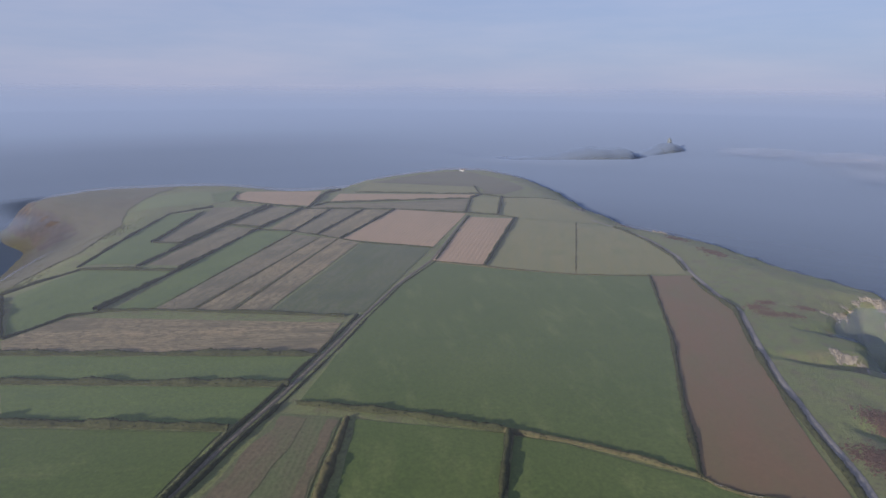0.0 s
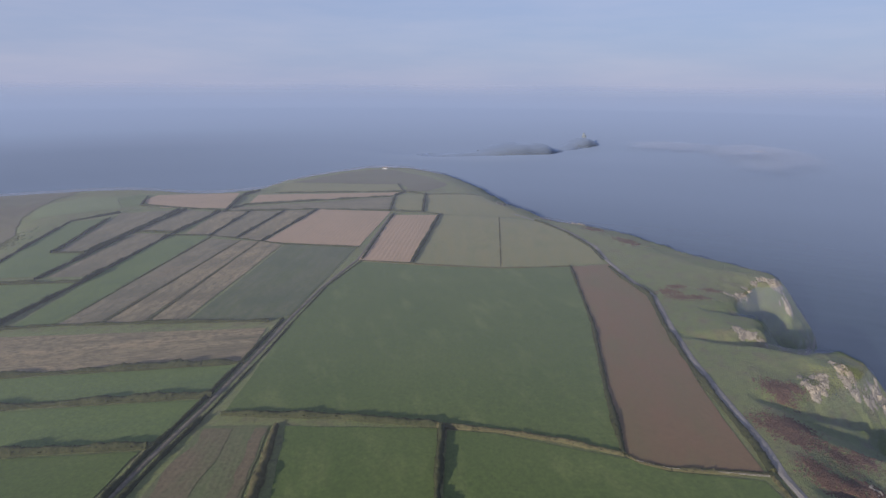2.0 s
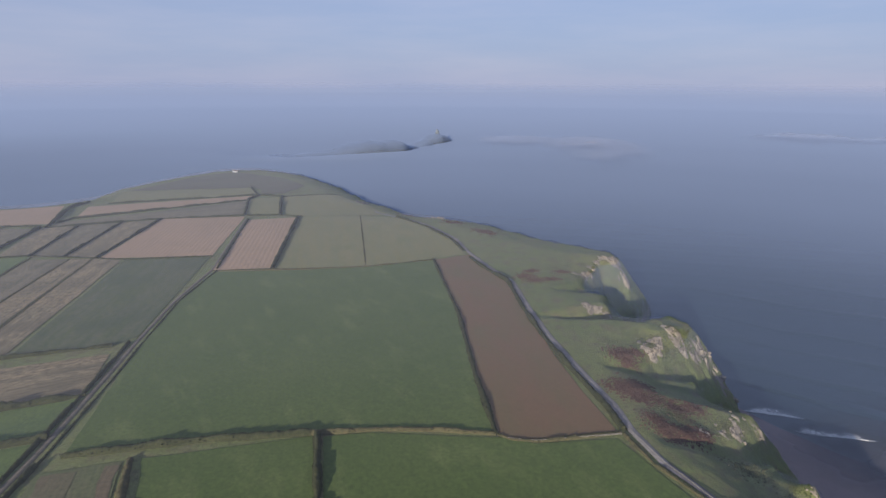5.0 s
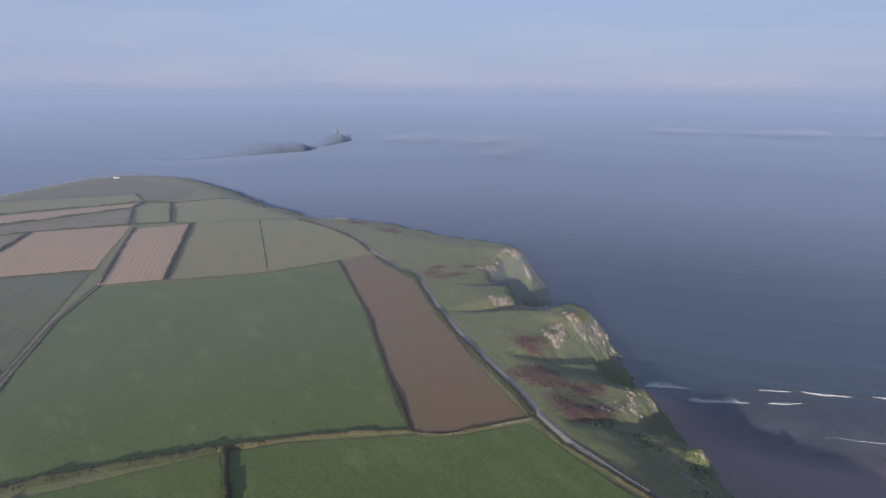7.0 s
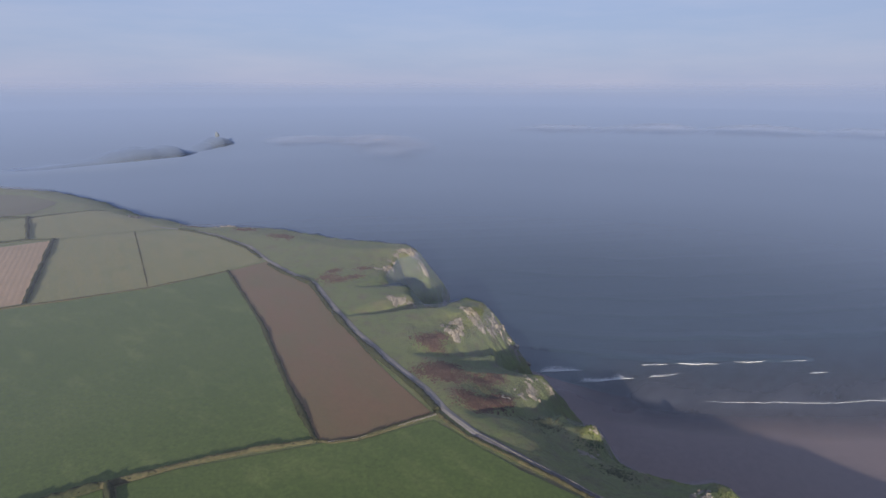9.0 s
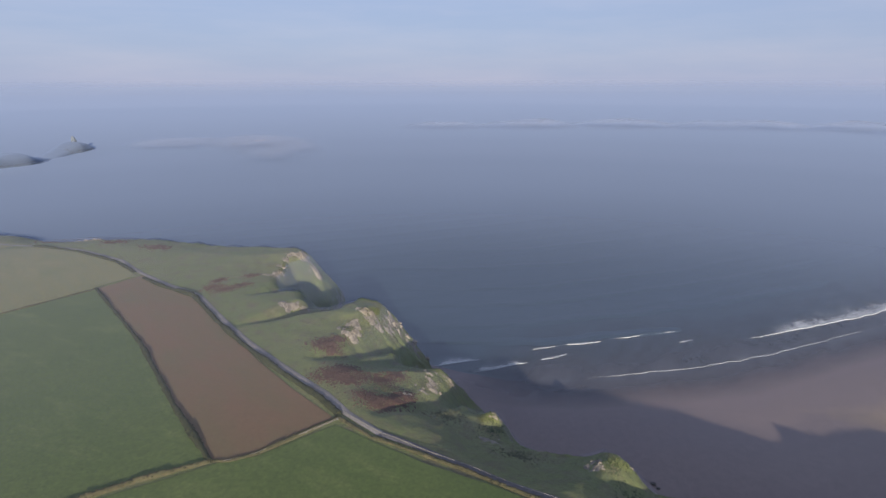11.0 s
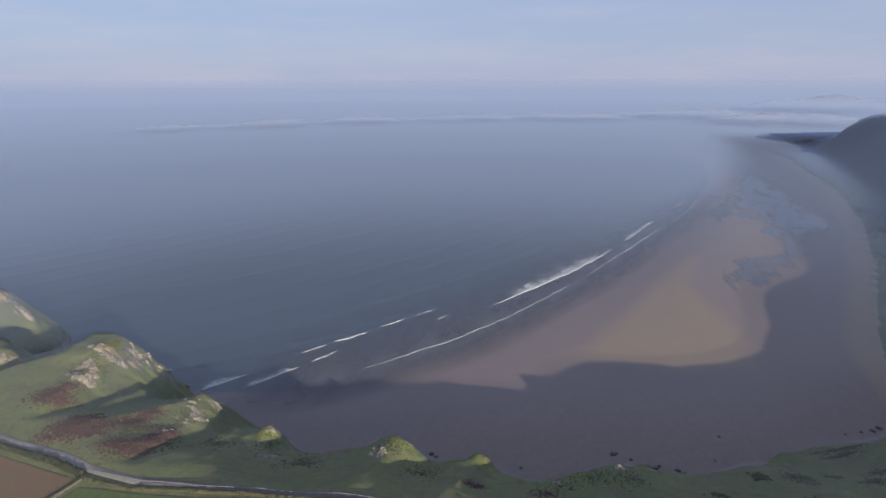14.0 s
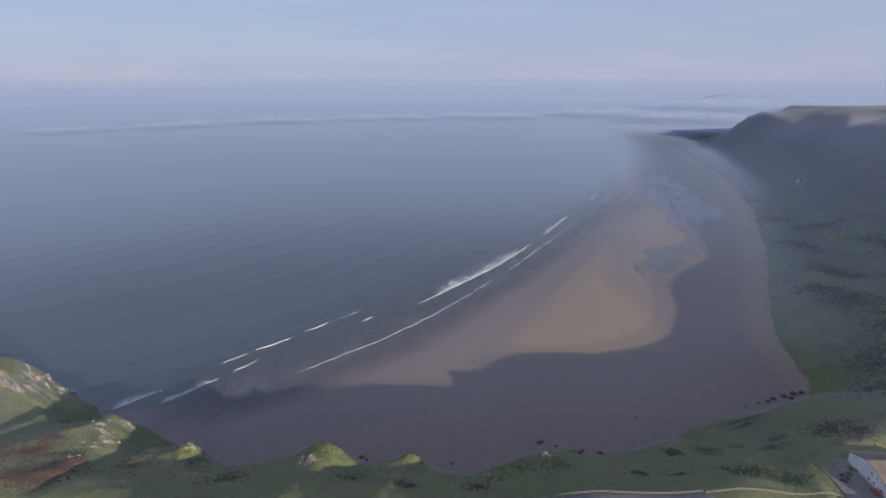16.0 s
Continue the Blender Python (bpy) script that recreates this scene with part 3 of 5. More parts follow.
land_x = steps((-1100, -640, 40), (-640, -100, 8), (-100, 150, 10), (150, 380, 1.7), (380, 700, 5), (700, 1000, 8), (1000, 2000, 16), (2000, 3400, 70))
land_y = steps((-2400, -900, 60), (-900, -500, 12), (-500, -220, 5), (-220, 480, 1.9), (480, 1110, 6))
ground = tagged(sheet("ground", land_x, land_y, land_height, lambda x, y, z: z > -5.5, LAND),
                "coastal headland of turf, scrub and limestone cliffs", "ground", kind="structure")


def beach_height(x, y):
    d, _ = line_distance(x, y, WATERLINE)
    # the shore side lies to the right of the line as it runs out along the bay
    shore = inside(x, y, np.array(WATERLINE.tolist() + [(3400, -3000), (0, -3000), (0, 260)], float))
    z = np.where(shore, d * 0.016, -d * 0.02)
    return np.clip(z + (fbm(x, y, 90, 3) - 0.5) * 0.35, -5, 2.6)


# Warm tone paints dry sand and, in the first outline, the sunlit wedge.
LIT_DRY_BANKS = [[(372, 0), (365, -90), (375, -163), (438, -180), (493, -172), (562, -162), (664, -192), (703, -230), (735, -224), (688, -166), (620, -120), (542, -84), (432, -30), (380, 20)],
             [(1025, -311), (1112, -358), (1114, -402), (1011, -337)]]
beach = tagged(sheet("beach", steps((120, 1000, 6), (1000, 1800, 15), (1800, 3400, 50)), steps((-1400, -640, 50), (-640, 420, 7)), beach_height, lambda x, y, z: z > -4.9, SAND),
               "broad tidal beach of wet brown sand", "beach", kind="structure")


def dry_and_lit_sand():
    """Warmer sand tone: dry banks left by the tide, the first painted as the sunlit wedge too, and a dry strip along
    the foot of the land.
    """
    co = np.zeros(len(beach.data.vertices) * 3)
    beach.data.vertices.foreach_get("co", co)
    x, y = co[0::3], co[1::3]
    dry = np.zeros(len(x))
    for outline in LIT_DRY_BANKS:
        p = np.array(outline, float)
        d, _ = line_distance(x, y, p, True)
        dry = np.maximum(dry, smooth(np.where(inside(x, y, p), d, -d), -12, 44))
    df, _ = line_distance(x, y, FOOT, True)
    dry = np.maximum(dry, 0.75 * (1 - smooth(df, 10, 34)) * smooth(-y, 190, 230))
    layer = beach.data.attributes.new("dry", "FLOAT", "POINT")
    layer.data.foreach_set("value", dry.tolist())


dry_and_lit_sand()


def sea_disc():
    """Open water out to the edge of sight."""
    verts, faces = [(0, 0, 0)], []
    radii = [150, 300, 500, 800, 1300, 2100, 3300, 4950]
    n = 96
    for r in radii:
        for k in range(n):
            a = 2 * math.pi * k / n
            verts.append((r * math.cos(a), r * math.sin(a), 0))
    for k in range(n):
        faces.append((0, 1 + k, 1 + (k + 1) % n))
    for i in range(len(radii) - 1):
        for k in range(n):
            a, b = 1 + i * n + k, 1 + i * n + (k + 1) % n
            faces.append((a, a + n, b + n, b))
    return mesh_object("sea", verts, faces, SEA)


sea = tagged(sea_disc(), "calm grey-blue sea with long low swell", "sea", kind="structure")

# ---- fields ----
from mathutils import geometry


def dense(points, step, closed=False):
    out = []
    n = len(points) if closed else len(points) - 1
    for i in range(n):
        a, b = Vector(points[i][:2]), Vector(points[(i + 1) % len(points)][:2])
        k = max(1, int((b - a).length / step))
        out += [a.lerp(b, j / k) for j in range(k)]
    if not closed:
        out.append(Vector(points[-1][:2]))
    return out


def draped(name, outline, mat, lift=0.3, step=9.0, angle=0.0, wobble=0.6, parent=None, bend=7.0):
    """A patch of ground cover with this outline, laid over the land; its local x runs at angle degrees."""
    rim = [p + Vector((fbm(np.array(p.x), np.array(p.y), bend, 3) - 0.5, fbm(np.array(p.y), np.array(p.x + 50), bend, 3) - 0.5)) * 2 * wobble for p in dense(outline, step * 0.6, True)]
    poly = np.array([(p.x, p.y) for p in rim])
    lo, hi = poly.min(0), poly.max(0)
    gx, gy = np.meshgrid(np.arange(lo[0] + step / 2, hi[0], step), np.arange(lo[1] + step / 2, hi[1], step))
    gx, gy = gx.ravel(), gy.ravel()
    ins = inside(gx, gy, poly)
    dd, _ = line_distance(gx, gy, poly, True)
    ok = ins & (dd > step * 0.35)
    verts = rim + [Vector((float(a), float(b))) for a, b in zip(gx[ok], gy[ok])]
    edges = [(i, (i + 1) % len(rim)) for i in range(len(rim))]
    co, _, tris, _, _, _ = geometry.delaunay_2d_cdt(verts, edges, [], 1, 1e-4)
    co = np.array([(p.x, p.y) for p in co])
    cx, cy = co.mean(0)
    z = land_height(co[:, 0], co[:, 1]) + lift
    cz = float(z.min())
    ca, sa = math.cos(radians(angle)), math.sin(radians(angle))
    dx, dy = co[:, 0] - cx, co[:, 1] - cy
    local = np.stack([dx * ca + dy * sa, -dx * sa + dy * ca, z - cz], -1)
    ob = mesh_object(name, local.tolist(), [t if (co[t[1]][0] - co[t[0]][0]) * (co[t[2]][1] - co[t[0]][1]) - (co[t[1]][1] - co[t[0]][1]) * (co[t[2]][0] - co[t[0]][0]) > 0 else t[::-1] for t in tris], mat)
    ob.matrix_basis = pose(float(cx), float(cy), cz, 0, 0, angle)
    if parent:
        ob.parent = parent
    return ob


def field(outline, mat, label, angle=80.0):
    return tagged(draped("field", outline, mat, angle=angle), label, "field", "fields of the headland", "structure")


field([(-65, 233), (-56, 286), (-47, 338), (-30, 400), (-8, 459), (55, 439), (107, 427), (164, 425), (146, 351), (135, 306), (111, 231), (98, 182), (76, 194), (27, 211), (-15, 223)], GRASS, "large green pasture with pale mottling between hedges", 100)
field([(166, 425), (199, 428), (196, 392), (198, 355), (180, 299), (161, 236), (153, 201), (146, 164), (111, 172), (101, 177), (99, 183), (112, 231), (137, 306), (148, 351)], SOIL, "bare reddish brown ploughed field beside the lane", 78)
field([(32, 644), (82, 637), (35, 453), (-8, 464)], STUBBLE, "pale pinkish stubble field with drill rows", 77)
field([(-57, 685), (29, 664), (-8, 509), (-97, 535)], STUBBLE, "wide pale stubble field with drill rows", 77)
field([(86, 634), (152, 625), (189, 604), (201, 531), (204, 473), (196, 430), (107, 428), (39, 449)], GRASS_PALE, "close-grazed yellowish pasture", 80)
field([(-76, 522), (-10, 504), (-50, 345), (-60, 338), (-112, 341)], ROOTS, "dark green root crop in rows", 76)
field([(-101, 537), (-79, 523), (-115, 343), (-135, 345)], STUBBLE_OLD, "strip of weedy stubble", 77)
field([(-119, 543), (-103, 537), (-139, 345), (-161, 345)], STUBBLE_OLD, "strip of weedy stubble", 77)
field([(-150, 553), (-121, 543), (-165, 345), (-188, 345)], STUBBLE_DULL, "strip of dull weedy stubble", 77)
field([(-193, 569), (-153, 565), (-188, 347), (-214, 343), (-208, 429)], GRASS_STRIP, "narrow bright green grass strip", 80)
field([(-250, 295), (-234, 331), (-62, 326), (-67, 283), (-240, 282)], STUBBLE_OLD, "brown straw-strewn stubble field", 5)
field([(-238, 276), (-69, 279), (-73, 251), (-219, 252)], GRASS_STRIP, "bright green grass strip between hedges", 3)
field([(-213, 245), (-78, 245), (-80, 232), (-89, 213), (-191, 217)], GRASS_STRIP, "bright green grass strip between hedges", 3)
field([(-188, 209), (-92, 207), (-104, 150), (-180, 130), (-260, 130)], GRASS, "green pasture behind a hedge", 3)
field([(-72, 222), (-44, 219), (-47, 168), (-45, 120), (-100, 120), (-83, 172)], THIN_GRASS, "narrow green field with a bare brown edge", 88)
field([(-37, 218), (27, 208), (21, 169), (14, 120), (-36, 120)], GRASS, "hedged green pasture", 88)
field([(31, 206), (51, 201), (98, 178), (110, 169), (143, 159), (143, 137), (144, 112), (148, 88), (150, 62), (146, 10), (20, 10), (24, 169)], GRASS, "hedged green pasture beside the lane", 95)
field([(-288, 429), (-213, 428), (-222, 345), (-254, 303), (-300, 374)], GRASS_STRIP, "bright green field above the southern slope", 85)
field([(-316, 643), (-285, 660), (-274, 518), (-248, 512), (-248, 446), (-296, 445)], GRASS_STRIP, "bright green field above the southern slope", 85)
field([(-281, 686), (-224, 699), (-250, 519), (-270, 519)], STUBBLE_DULL, "strip of dull brown stubble", 82)
field([(-229, 583), (-193, 577), (-215, 443), (-242, 445)], STUBBLE_DULL, "strip of dull brown stubble", 82)
field([(-213, 696), (-174, 683), (-191, 581), (-231, 591)], STUBBLE_DULL, "small dull stubble field", 80)
field([(-172, 683), (-139, 683), (-156, 564), (-179, 577)], STUBBLE_OLD, "strip of weedy stubble", 79)
field([(-136, 683), (-99, 682), (-128, 552), (-153, 563)], STUBBLE_DULL, "strip of dull stubble", 78)
field([(-96, 682), (-61, 682), (-101, 540), (-125, 551)], STUBBLE_OLD, "strip of weedy stubble", 78)
field([(-285, 772), (-280, 806), (-174, 812), (-168, 704), (-247, 716), (-273, 745)], STUBBLE, "pale stubble field near the far shore", 20)
field([(-146, 795), (57, 796), (37, 770), (-147, 728)], STUBBLE, "long pale stubble strip", 8)
field([(-158, 705), (36, 761), (26, 674), (-60, 690), (-166, 686)], STUBBLE_DULL, "long dull stubble strip", 8)
field([(-119, 897), (49, 866), (52, 803), (-124, 812)], GRASS_PALE, "green field near the end of the headland", 5)
field([(42, 772), (79, 774), (66, 659), (28, 666)], GRASS_PALE, "small pale pasture", 85)
field([(84, 774), (157, 768), (192, 628), (152, 628), (88, 640), (72, 646)], GRASS_PALE, "pale rough pasture", 85)
field([(-322, 782), (-308, 816), (-288, 808), (-278, 735), (-292, 722)], GRASS_STRIP, "small bright green field above the southern shore", 60)
field([(-408, 752), (-367, 805), (-326, 800), (-318, 770), (-292, 716), (-335, 690), (-378, 684)], SHELF_GRASS, "sloping green field above the southern shore", 60)


# ---- bare strips and rough ground ----
def patch(name, outline, mat, label, category, lift=0.42, angle=80, step=7.0, wobble=1.2):
    return tagged(draped(name, outline, mat, lift, step, angle, wobble, bend=max(7.0, wobble * 5)), label, category, kind="structure")


WORN_SOIL = field_material("worn_brown_soil", (0.135, 0.102, 0.060), (0.120, 0.100, 0.056), (0.105, 0.112, 0.050), speck=0.4, patch_at=(0.45, 0.65), row_mix=0.2, row_colour=(0.15, 0.11, 0.07), row_gap=2.4)
patch("bare_strip", [(-50, 218), (-45, 217), (-48, 168), (-46, 122), (-51, 122), (-52, 168)], WORN_SOIL, "bare brown strip along a field edge", "soil", step=4.0, wobble=1.2)
patch("bare_strip", [(-71, 220), (-58, 218), (-62, 190), (-68, 160), (-76, 122), (-97, 122), (-82, 172)], WORN_SOIL, "bare brown ground along a field edge", "soil", step=4.0, wobble=3.0)
patch("heath", [(-112, 902), (-70, 955), (-10, 1022), (36, 1048), (66, 1012), (112, 930), (124, 866), (90, 800), (60, 806), (54, 868), (-20, 884)], ROUGH_HEATH, "brown rough heath at the end of the headland", "heath", 0.5, 20, 12.0, 8.0)
patch("heath", [(-618, 775), (-560, 868), (-470, 915), (-400, 880), (-406, 745), (-384, 668), (-352, 600), (-335, 500), (-345, 430), (-415, 440), (-455, 520), (-485, 600), (-522, 662), (-590, 712)], ROUGH_HEATH, "brown rough heath over the southern headland", "heath", 0.6, 20, 10.0, 10.0)
patch("foreshore", [(-606, 760), (-588, 738), (-521, 690), (-470, 640), (-440, 625), (-430, 655), (-479, 700), (-530, 735), (-575, 775)], TAN_ROCK, "bare brown rock along the southern shore", "rock", 0.9, 20, 7.0, 7.0)

patch("pasture", [(1232, -567), (1200, -588), (1037, -540), (818, -500), (804, -473), (856, -460), (1037, -516)], SHELF_GRASS, "long green paddock along the foot of the hill", "pasture", 0.6, 20, 9.0, 5.0)
patch("pasture", [(827, -450), (737, -483), (696, -452), (719, -420)], SHELF_GRASS, "small green paddock on the shelf below the hill", "pasture", 0.6, 20, 7.0, 4.0)
patch("pasture", [(672, -422), (630, -455), (559, -412), (593, -397)], SHELF_GRASS, "small green paddock on the shelf below the hill", "pasture", 0.6, 20, 7.0, 4.0)
patch("pasture", [(534, -320), (540, -339), (438, -328), (422, -317), (511, -315)], SHELF_GRASS, "narrow green paddock on the scrubby slope", "pasture", 0.6, 20, 6.0, 3.0)
patch("bare_strip", [(381, -256), (372, -262), (362, -260), (366, -253)], TRACK, "bare sandy scar on the scrubby slope", "soil", 0.5, 20, 3.0, 2.0)


# ---- lane and track ----
def ribbon(name, line, width, mat, lift, label, category, camber=0.06):
    pts = dense(line, 3.0)
    flat, faces = [], []
    for i, p in enumerate(pts):
        a, b = pts[max(i - 2, 0)], pts[min(i + 2, len(pts) - 1)]
        side = (b - a).orthogonal().normalized()
        w = width * (0.9 + 0.2 * float(fbm(np.array(p.x), np.array(p.y), 9.0, 2)))
        for k, s in enumerate((-0.5, -0.25, 0, 0.25, 0.5)):
            q = p + side * w * s
            flat.append((q.x, q.y, lift + camber * (1 - abs(s) * 2) - (0.25 if abs(s) == 0.5 else 0)))
        if i:
            o = 5 * i
            faces += [(o - 5 + k, o - 4 + k, o + 1 + k, o + k) for k in range(4)]
    flat = np.array(flat)
    flat[:, 2] += land_height(flat[:, 0], flat[:, 1])
    return tagged(mesh_object(name, flat.tolist(), faces, mat), label, category, kind="structure")


LANE = [(176, 650), (194, 605), (206, 543), (210, 482), (202, 435), (199, 392), (199, 350), (183, 299), (172, 258), (164, 218), (158, 181), (152, 161), (149, 139), (152, 118), (154, 100), (155, 64), (158, 20)]
ribbon("road", LANE[:13], 3.5, ASPHALT, 0.45, "narrow grey metalled lane along the cliff top", "road")
ribbon("road", LANE[12:], 3.5, SHADED_TARMAC, 0.45, "stretch of the lane painted dark for the bank's shadow", "road")
FARM_TRACK = [(-103, 150), (-95, 170), (-86, 203), (-75, 238), (-60, 296), (-50, 338), (-33, 400), (-8, 467), (29, 650)]
ribbon("path", [(455, -281), (434, -274), (399, -266), (375, -267), (345, -267)], 1.4, TRACK, 0.5, "pale footpath winding over the scrubby slope", "path")
ribbon("track", FARM_TRACK, 2.4, TRACK, 0.4, "sunken earth farm track between hedge banks", "track")


# ---- hedges ----
HEDGES = []


def hedge(line, width=2.4, height=1.9, mat=None, label="lumpy bramble and hawthorn field hedge"):
    """A hedge bank: a lumpy body with many small leaf clumps on it."""
    HEDGES.append(1)
    rnd = random.Random(len(HEDGES) * 7)
    width, height = width * 1.1, height * (1.3 if mat is None else 0.95)
    pts = dense(line, 1.3)
    prof = [(-0.5, -0.15), (-0.48, 0.45), (-0.25, 0.9), (0.05, 1.0), (0.33, 0.8), (0.5, 0.35), (0.5, -0.15)]
    px, py = np.array([p.x for p in pts]), np.array([p.y for p in pts])
    zz = land_height(px, py)
    big = fbm(px + len(HEDGES) * 31, py, 14, 3)
    body, faces, tufts = [], [], []
    for i, p in enumerate(pts):
        a, b = pts[max(i - 1, 0)], pts[min(i + 1, len(pts) - 1)]
        side, ahead = (b - a).orthogonal().normalized(), (b - a).normalized()
        g = 0.22 + 1.5 * float(big[i])
        for s, h in prof:
            q = p + side * width * s * g * rnd.uniform(0.8, 1.2)
            body.append((q.x, q.y, float(zz[i]) + height * h * g * rnd.uniform(0.75, 1.25)))
        if i:
            o = 7 * i
            faces += [(o - 7 + k, o - 6 + k, o + 1 + k, o + k) for k in range(6)]
        for _ in range(3):
            s, r, t = rnd.uniform(-0.55, 0.55), rnd.uniform(0.25, 0.65), rnd.uniform(0, 6.3)
            q = p + side * width * s * g + ahead * rnd.uniform(-0.7, 0.7)
            h = float(zz[i]) + height * g * (1.02 - abs(s)) * rnd.uniform(0.75, 1.15)
            tufts.append([(q.x + r * math.cos(t + k), q.y + r * math.sin(t + k), h + rnd.uniform(-0.25, 0.2)) for k in (0, 2.1, 4.2)] + [(q.x, q.y, h + r)])
    for tuft in tufts:
        o = len(body)
        body += tuft
        faces += [(o, o + 1, o + 3), (o + 1, o + 2, o + 3), (o + 2, o, o + 3)]
    ob = mesh_object("hedge", body, faces, mat or HEDGE)
    return tagged(ob, label, "hedge", "field hedges", "stuff")


hedge([(-66, 231), (-15, 222), (27, 210)], 2.4, 1.6)
hedge([(27, 210), (52, 203), (76, 193), (98, 181)], 1.7, 1.3, HEDGE_DRY, "dry grassy hedge bank")
hedge([(165, 426), (147, 351), (136, 306), (112, 231), (98, 181)], 2.2, 1.1)
hedge([(99, 180), (102, 175), (111, 170), (147, 162)], 1.8, 1.2, HEDGE_DRY, "dry grassy bank below a fence")
hedge([(-100, 150), (-90, 200), (-79, 238), (-64, 296), (-54, 338)], 1.8, 1.2)
hedge([(-92, 165), (-82, 203), (-74, 228)], 1.8, 1.2)
hedge([(-74, 228), (-71, 238), (-56, 296), (-46, 338), (-30, 400), (-5, 462)], 1.0, 0.45)
hedge([(-5, 467), (31, 648)], 1.6, 1.0)
hedge([(36, 451), (84, 640)], 2.6, 1.8)
hedge([(-8, 463), (55, 441), (107, 427), (165, 425)], 1.4, 0.8, HEDGE_DRY, "low dry field bank")
hedge([(107, 428), (128, 520), (152, 626)], 1.0, 0.4, HEDGE_DRY, "low grassy field bank")
hedge([(-41, 219), (-43, 168), (-42, 120)], 3.0, 2.2, HEDGE_DRY, "dry grassy hedge bank")
hedge([(29, 208), (22, 169), (15, 120)], 2.8, 2.2)
hedge([(147, 160), (145, 140), (148, 118), (150.5, 100), (151.5, 64), (153, 10)], 1.2, 1.0, HEDGE_DRY, "dry grassy bank beside the lane")
hedge([(196, 420), (194, 392), (196, 352), (179, 299), (168, 258), (160, 218), (154, 181), (149, 163)], 2.6, 1.6)
hedge([(190, 606), (202, 543), (205, 482), (200, 440)], 2.2, 1.2)
hedge([(-252, 298), (-236, 333), (-215, 343), (-188, 345), (-112, 341), (-62, 337)], 2.0, 1.3)
hedge([(-245, 279), (-66, 281)], 2.6, 1.8)
hedge([(-222, 248), (-74, 248)], 2.8, 2.0)
hedge([(-200, 213), (-90, 210)], 3.0, 2.2)
hedge([(-310, 374), (-255, 301)], 2.6, 1.6)
hedge([(-330, 380), (-289, 431), (-211, 430)], 2.4, 1.6)
hedge([(-225, 343), (-211, 430), (-192, 578), (-172, 684)], 2.8, 1.8)
hedge([(-248, 440), (-232, 590), (-214, 699)], 2.8, 1.8)
hedge([(-272, 515), (-246, 514)], 2.2, 1.5)
hedge([(-246, 516), (-222, 702)], 2.4, 1.6)
hedge([(-298, 442), (-318, 648), (-284, 690)], 2.0, 1.2)
hedge([(-284, 662), (-273, 516)], 2.4, 1.6)
hedge([(-190, 580), (-232, 593)], 2.2, 1.4)
hedge([(-101, 538), (-137, 344)], 2.0, 0.22, HEDGE_DRY, "low weedy balk between stubble strips")
hedge([(-120, 543), (-163, 344)], 2.0, 0.22, HEDGE_DRY, "low weedy balk between stubble strips")
hedge([(-151, 562), (-190, 345)], 2.0, 0.22, HEDGE_DRY, "low weedy balk between stubble strips")
hedge([(-137, 683), (-154, 564)], 2.0, 1.3)
hedge([(-97, 682), (-126, 552)], 2.0, 1.3)
hedge([(-59, 684), (-100, 537)], 2.2, 1.4)
hedge([(-193, 572), (-152, 566), (-100, 538), (-76, 524), (-8, 506)], 1.6, 0.8)
hedge([(-168, 685), (-60, 686), (28, 668), (66, 656), (86, 640)], 2.0, 1.2)
hedge([(-160, 703), (-150, 724), (37, 766)], 2.0, 1.3)
hedge([(28, 666), (40, 772), (56, 799)], 2.4, 1.6)
hedge([(66, 657), (82, 776)], 2.6, 1.8)
hedge([(-166, 690), (-166, 795), (-150, 830)], 3.0, 2.0)
hedge([(-290, 795), (-276, 732), (-168, 690)], 2.2, 1.4)
hedge([(-126, 808), (54, 801), (84, 776)], 2.2, 1.4)
hedge([(50, 868), (54, 801)], 2.2, 1.4)
hedge([(83, 776), (158, 770)], 1.4, 0.8)


# ---- helpers for things ----
def part(name, bm, mat, parent, label="", at=None):
    """Links a bmesh as one mesh object under a thing or a part."""
    me = bpy.data.meshes.new(name)
    bm.to_mesh(me)
    bm.free()
    me.materials.append(mat)
    ob = new(name, me)
    ob.parent = parent
    if at is not None:
        ob.matrix_basis = at
    if label:
        tagged(ob, label)
    return ob


def thing(name, at, label, category, group="", kind=""):
    ob = new(name)
    ob.matrix_basis = at
    return tagged(ob, label, category, group, kind)


def box(x0, x1, y0, y1, z0, z1, bevel=0.0):
    bm = bmesh.new()
    bmesh.ops.create_cube(bm, size=1.0, matrix=Matrix.Translation(((x0 + x1) / 2, (y0 + y1) / 2, (z0 + z1) / 2)) @ Matrix.Diagonal((x1 - x0, y1 - y0, z1 - z0, 1)))
    if bevel:
        bmesh.ops.bevel(bm, geom=bm.edges[:], offset=bevel, segments=1, affect="EDGES")
    return bm


def prism(profile, length, axis="x"):
    """A profile in (across, up), drawn out along x or y from 0 to length."""
    bm = bmesh.new()
    ends = []
    for s in (0.0, length):
        ends.append([bm.verts.new((s, a, b) if axis == "x" else (a, s, b)) for a, b in profile])
    n = len(profile)
    for i in range(n):
        bm.faces.new((ends[0][i], ends[0][(i + 1) % n], ends[1][(i + 1) % n], ends[1][i]))
    bm.faces.new(ends[0][::-1])
    bm.faces.new(ends[1])
    bmesh.ops.recalc_face_normals(bm, faces=bm.faces[:])
    return bm


def height_at(x, y):
    return float(land_height(np.array([x]), np.array([y]))[0])


